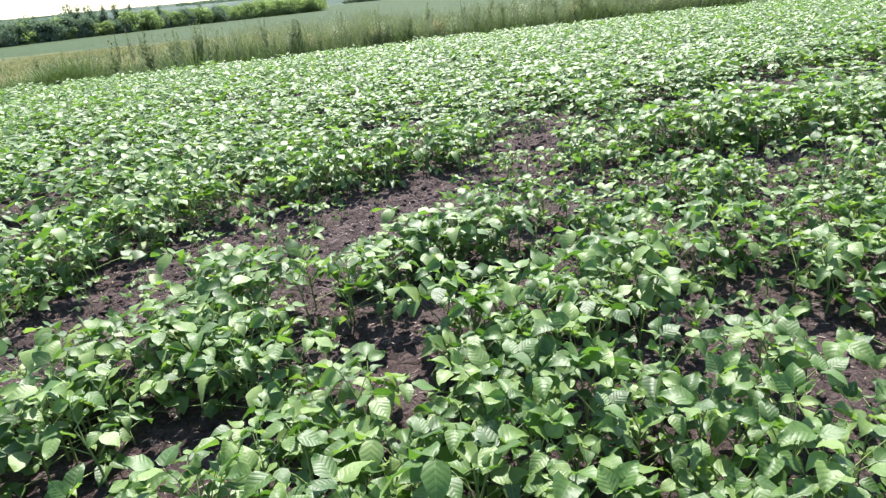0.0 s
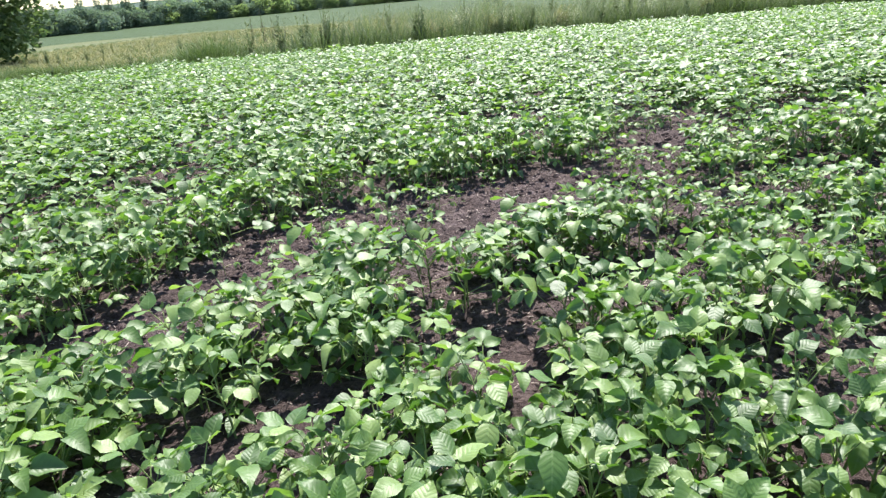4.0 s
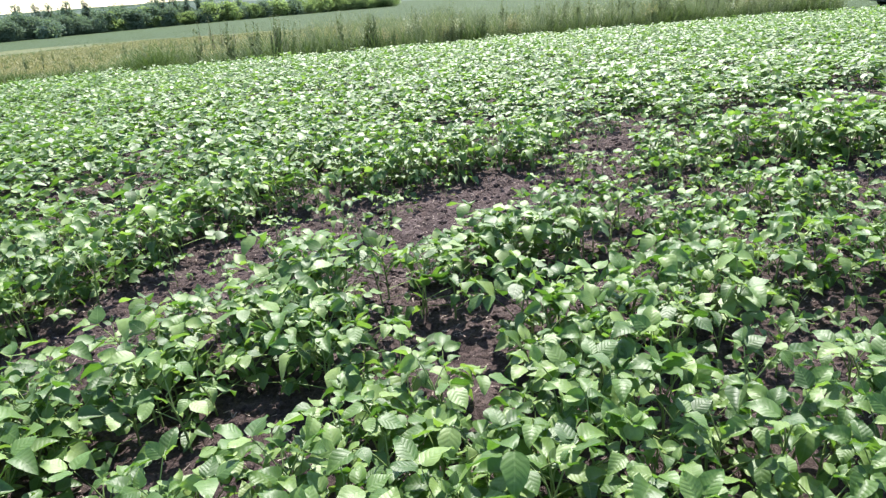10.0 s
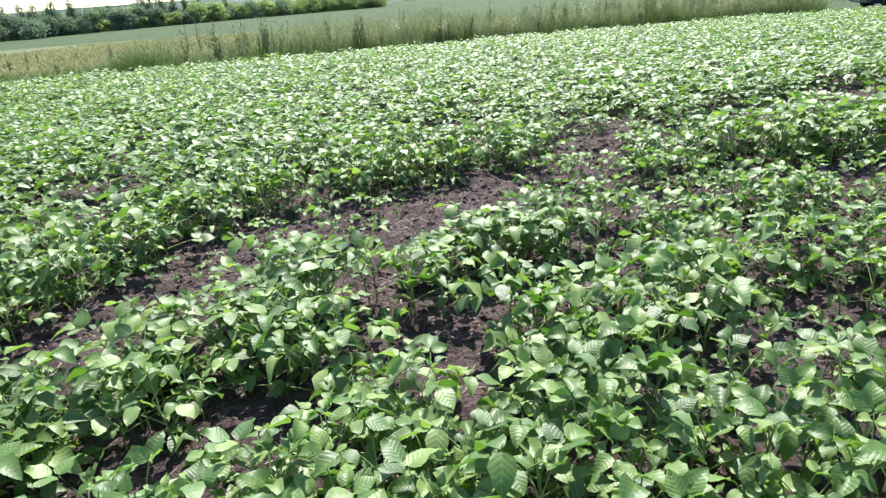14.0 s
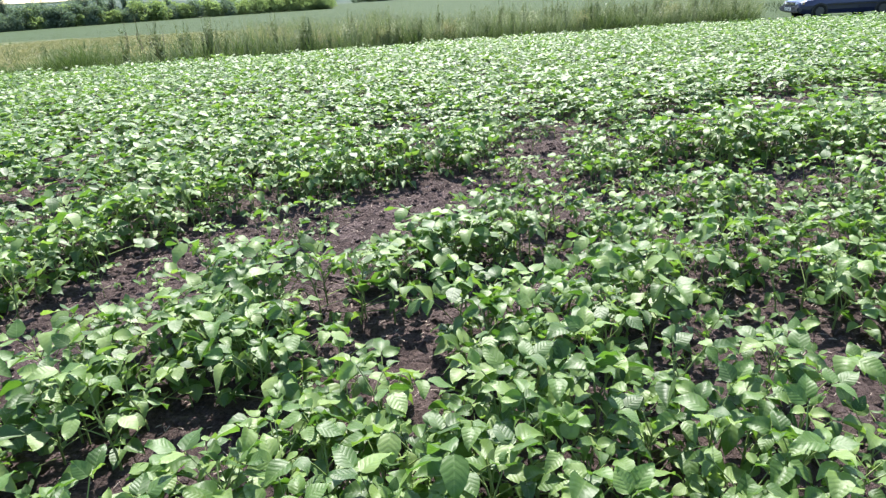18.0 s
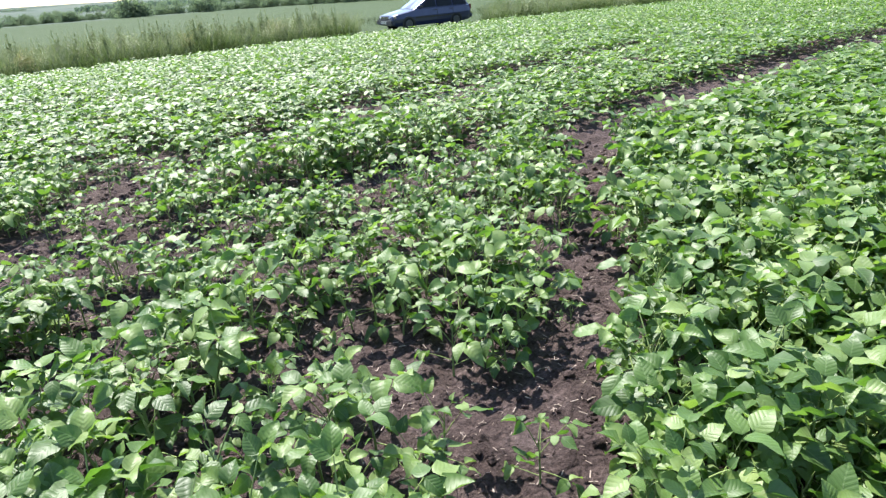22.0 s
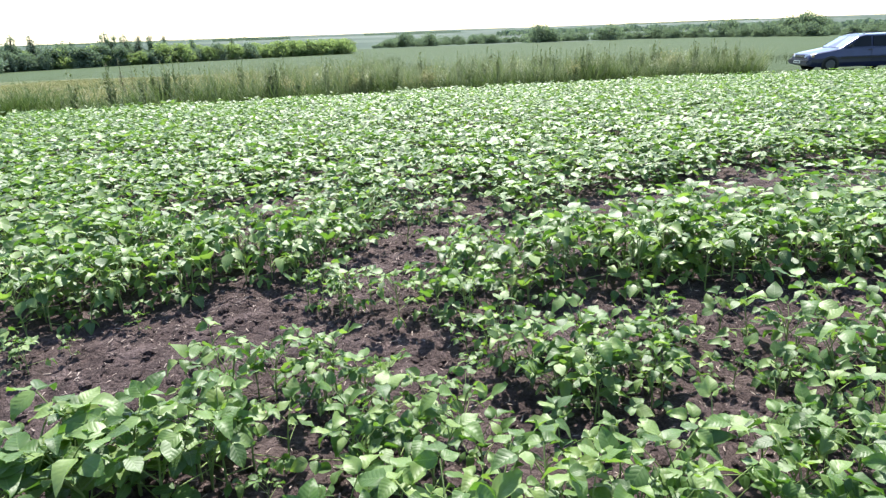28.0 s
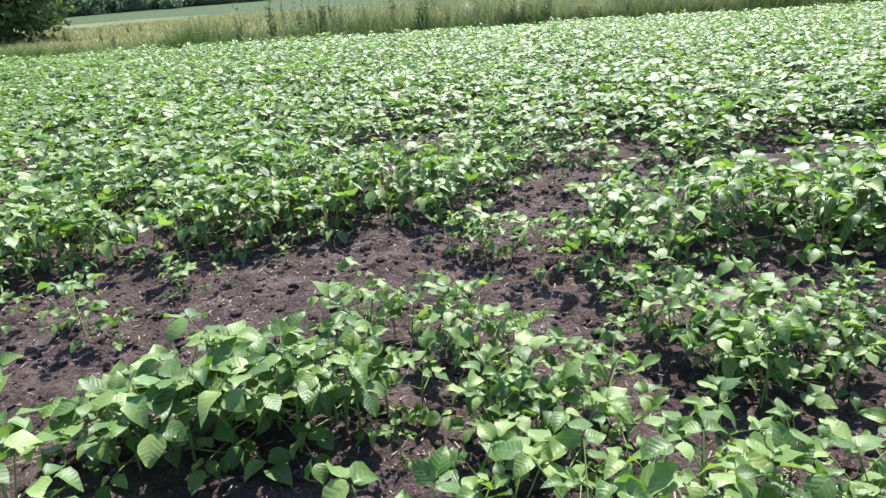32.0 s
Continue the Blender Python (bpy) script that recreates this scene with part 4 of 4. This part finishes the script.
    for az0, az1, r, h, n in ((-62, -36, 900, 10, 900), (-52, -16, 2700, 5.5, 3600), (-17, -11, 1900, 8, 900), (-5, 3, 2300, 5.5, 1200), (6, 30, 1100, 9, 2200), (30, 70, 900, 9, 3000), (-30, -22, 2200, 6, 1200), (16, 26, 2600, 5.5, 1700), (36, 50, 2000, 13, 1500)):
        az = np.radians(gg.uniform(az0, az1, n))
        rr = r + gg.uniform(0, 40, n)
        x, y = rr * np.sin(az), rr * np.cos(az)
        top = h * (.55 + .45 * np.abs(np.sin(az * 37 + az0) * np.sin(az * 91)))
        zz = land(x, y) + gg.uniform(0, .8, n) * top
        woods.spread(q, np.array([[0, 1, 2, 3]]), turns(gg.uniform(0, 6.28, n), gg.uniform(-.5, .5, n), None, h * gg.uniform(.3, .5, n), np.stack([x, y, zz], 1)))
    tagged(woods.build("distant_woods", M_HAZED_WOODS), "distant belts of green woodland across the valley", "woods", kind="stuff")


build_trees()


# ---- the parked estate car ----
def paint():
    m = Mat("blue_car_paint", 0.3, 0.4)
    m.colour(m.ramp(m.noise(3, 3), [(0.3, (0.016, 0.02, 0.06)), (0.7, (0.022, 0.027, 0.075))]))
    m.b.inputs["Metallic"].default_value = 0.15
    m.b.inputs["Coat Weight"].default_value = 0.55
    m.b.inputs["Coat Roughness"].default_value = 0.06
    return m.m


def loft(rings):
    """Closes a row of equal rings of points into a bmesh, with flat ends."""
    bm = bmesh.new()
    vs = [[bm.verts.new(p) for p in r] for r in rings]
    for a, b in zip(vs, vs[1:]):
        for i in range(len(a)):
            j = (i + 1) % len(a)
            bm.faces.new((a[i], a[j], b[j], b[i]))
    bm.faces.new(vs[0][::-1])
    bm.faces.new(vs[-1])
    return bm


def box_bm(x0, x1, y0, y1, z0, z1, bevel=.01):
    bm = bmesh.new()
    bmesh.ops.create_cube(bm, size=1)
    bmesh.ops.scale(bm, vec=(x1 - x0, y1 - y0, z1 - z0), verts=bm.verts)
    bmesh.ops.translate(bm, vec=((x0 + x1) / 2, (y0 + y1) / 2, (z0 + z1) / 2), verts=bm.verts)
    if bevel:
        bmesh.ops.bevel(bm, geom=bm.edges[:], offset=bevel, segments=2, affect="EDGES")
    return bm


def sheet_bm(points, thick):
    """A thin plate from the corner points, thickened along its normal."""
    bm = bmesh.new()
    f = bm.faces.new([bm.verts.new(p) for p in points])
    f.normal_update()
    n = f.normal.copy()
    r = bmesh.ops.extrude_face_region(bm, geom=[f])
    bmesh.ops.translate(bm, vec=n * thick, verts=[v for v in r["geom"] if isinstance(v, bmesh.types.BMVert)])
    return bm


def build_car():
    body_paint = paint()
    glass = Mat("tinted_glass", 0.2, 0.12)
    glass.colour((0.012, 0.014, 0.018))
    glass = glass.m
    screen = Mat("windscreen_glass", 0.06, 1.0)
    screen.colour((0.6, 0.64, 0.7))
    screen.b.inputs["Metallic"].default_value = 0.9
    black = plain("black_trim", (0.02, 0.02, 0.022), 0.55)
    chrome = plain("bright_metal", (0.7, 0.7, 0.72), 0.2, 0.5, 1.0, .05)
    steel = plain("dull_wheel_steel", (0.09, 0.09, 0.095), 0.5, 0.4, 0.6)
    rubber = plain("tyre_rubber", (0.018, 0.018, 0.018), 0.85, 0.2)
    lamp = Mat("headlamp_glass", 0.08, 0.8)
    lamp.colour((0.6, 0.62, 0.65))
    amber = plain("amber_lens", (0.4, 0.28, 0.16), 0.2)
    red = plain("red_lens", (0.12, 0.012, 0.012), 0.3)
    plate = plain("plate_white", (0.75, 0.75, 0.72), 0.5)
    car = tagged(new("estate_car"), "dark blue estate car parked on the grass verge", "car")
    # the car points along -x; y is its width
    W = .84

    def ring(x, w, z0, z1, tuck=.06, crown=.03):
        return [(x, -w + tuck, z0), (x, -w, z0 + .18), (x, -w - .01, (z0 + z1) / 2 + .05), (x, -w + .05, z1 - .03), (x, -w + .13, z1),
                (x, 0, z1 + crown), (x, w - .13, z1), (x, w - .05, z1 - .03), (x, w + .01, (z0 + z1) / 2 + .05), (x, w, z0 + .18), (x, w - tuck, z0)]
    hull = [ring(-2.2, .66, .36, .62, crown=.01), ring(-2.12, .74, .26, .7), ring(-1.9, .8, .22, .76), ring(-1.4, .83, .2, .84), ring(-.95, W, .2, .92), ring(-.3, W, .2, .93),
            ring(.6, W, .2, .94), ring(1.5, W, .2, .95), ring(2.0, .82, .24, .95), ring(2.17, .78, .3, .93), ring(2.22, .7, .36, .88)]
    body = part("body", loft(hull), body_paint, car, smooth=False)
    mod = body.modifiers.new("round", "BEVEL")
    mod.width, mod.segments, mod.limit_method = .03, 2, "ANGLE"

    def hoop(x, w0, w1, z1):
        return [(x[0], -w0, .9), (x[1], -w1, z1 - .03), (x[1], -w1 + .1, z1), (x[1], 0, z1 + .025), (x[1], w1 - .1, z1), (x[1], w1, z1 - .03), (x[0], w0, .9)]
    cab = [hoop((-1.0, -1.0), .74, .70, .93), hoop((-.62, -.28), .77, .62, 1.36), hoop((0, 0), .77, .63, 1.42), hoop((.8, .8), .77, .63, 1.43), hoop((1.5, 1.5), .76, .62, 1.41),
           hoop((1.98, 1.86), .74, .6, 1.36), hoop((2.18, 2.14), .7, .62, 1.0)]
    part("cabin", loft(cab), body_paint, car)
    part("windscreen", sheet_bm([(-.98, -.64, .955), (-.98, .64, .955), (-.36, .55, 1.335), (-.36, -.55, 1.335)], .012), screen.m, car, "raked windscreen reflecting the sky")
    for s in (-1, 1):
        def side(pts):
            return sheet_bm([(x, s * y, z) for x, y, z in (pts if s < 0 else pts[::-1])], .012)
        part("front_window", side([(-.72, .775, .965), (.18, .782, .97), (.18, .66, 1.35), (-.22, .66, 1.335)]), glass, car)
        part("rear_window", side([(.26, .782, .97), (1.1, .78, .975), (1.1, .66, 1.35), (.26, .66, 1.35)]), glass, car)
        part("quarter_window", side([(1.18, .78, .975), (1.98, .76, .98), (1.82, .65, 1.32), (1.18, .66, 1.35)]), glass, car)
        rail = Heap()
        rail.add(*tube([(-.1, s * .56, 1.43), (0, s * .56, 1.475), (.8, s * .56, 1.485), (1.6, s * .55, 1.465), (1.72, s * .55, 1.42)], [.014] * 5, 6))
        rail.build("roof_rail", black, car, True)
        mirror = part("mirror", box_bm(-.72, -.6, s * .86 - .09, s * .86 + .09, .95, 1.07, .03), black, car)
        part("headlight", sheet_bm([(-2.1, s * .72, .6), (-2.215, s * .4, .58), (-2.19, s * .4, .68), (-2.06, s * .72, .7)][::s], .02), lamp.m, car, "clear glass headlight")
        part("indicator", box_bm(-2.1, -2.02, s * .77 - .03, s * .77 + .03, .6, .69, .008), amber, car, "pale amber corner lamp")
        part("tail_light", box_bm(2.14, 2.23, s * .7 - .07, s * .7 + .07, .72, .95, .01), red, car, "red tail lamp")
        part("side_moulding", box_bm(-1.0, 1.0, s * .857 - .008, s * .857 + .008, .52, .58, .004), black, car)
        for x in (.05, .95):
            part("door_handle", box_bm(x, x + .16, s * .85 - .015, s * .85 + .015, .82, .85, .006), black, car)
        for x in (.21, 1.14):
            part("door_gap", box_bm(x, x + .008, s * .848 - .004, s * .848 + .004, .3, .9, 0), black, car)
        for x in (-1.38, 1.28):
            wheel = new("wheel")
            wheel.parent = car
            wheel.matrix_basis = Matrix.Translation((x, s * .76, .3))
            bm = bmesh.new()
            bmesh.ops.create_cone(bm, cap_ends=True, segments=28, radius1=.3, radius2=.3, depth=.19, matrix=Matrix.Rotation(radians(90), 4, "X"))
            bmesh.ops.bevel(bm, geom=bm.edges[:], offset=.025, segments=2, affect="EDGES")
            part("tyre", bm, rubber, wheel)
            bm = bmesh.new()
            bmesh.ops.create_cone(bm, cap_ends=True, segments=24, radius1=.19, radius2=.17, depth=.03, matrix=Matrix.Translation((0, s * .1, 0)) @ Matrix.Rotation(radians(-90 * s), 4, "X"))
            part("rim", bm, steel, wheel, "dull grey wheel trim")
            bm = bmesh.new()
            bmesh.ops.create_cone(bm, cap_ends=True, segments=28, radius1=.345, radius2=.345, depth=.02, matrix=Matrix.Translation((x, s * .838, .3)) @ Matrix.Rotation(radians(90), 4, "X"))
            part("wheel_arch", bm, black, car)
    part("front_bumper", box_bm(-2.29, -2.05, -.78, .78, .3, .52, .05), body_paint, car)
    part("bumper_strip", box_bm(-2.3, -2.1, -.76, .76, .43, .47, .01), black, car)
    part("rear_bumper", box_bm(2.08, 2.3, -.78, .78, .32, .54, .05), body_paint, car)
    grille = part("grille", box_bm(-2.225, -2.17, -.37, .37, .57, .68, .015), black, car)
    for z in (.6, .625, .65):
        part("grille_bar", box_bm(-2.235, -2.225, -.34, .34, z - .005, z + .005, 0), chrome, grille)
    number = part("number_plate", box_bm(-2.31, -2.295, -.26, .26, .36, .47, .004), plate, car, "white plate with plain dark bars")
    for y in (-.17, -.06, .05, .16):
        part("bar", box_bm(-2.314, -2.308, y - .035, y + .035, .385, .445, 0), black, number)
    x, y = 18.8, 29.6
    car.matrix_basis = Matrix.Translation((x, y, float(land(x, y)) - .01)) @ Matrix.Rotation(radians(-2), 4, "Z")


build_car()
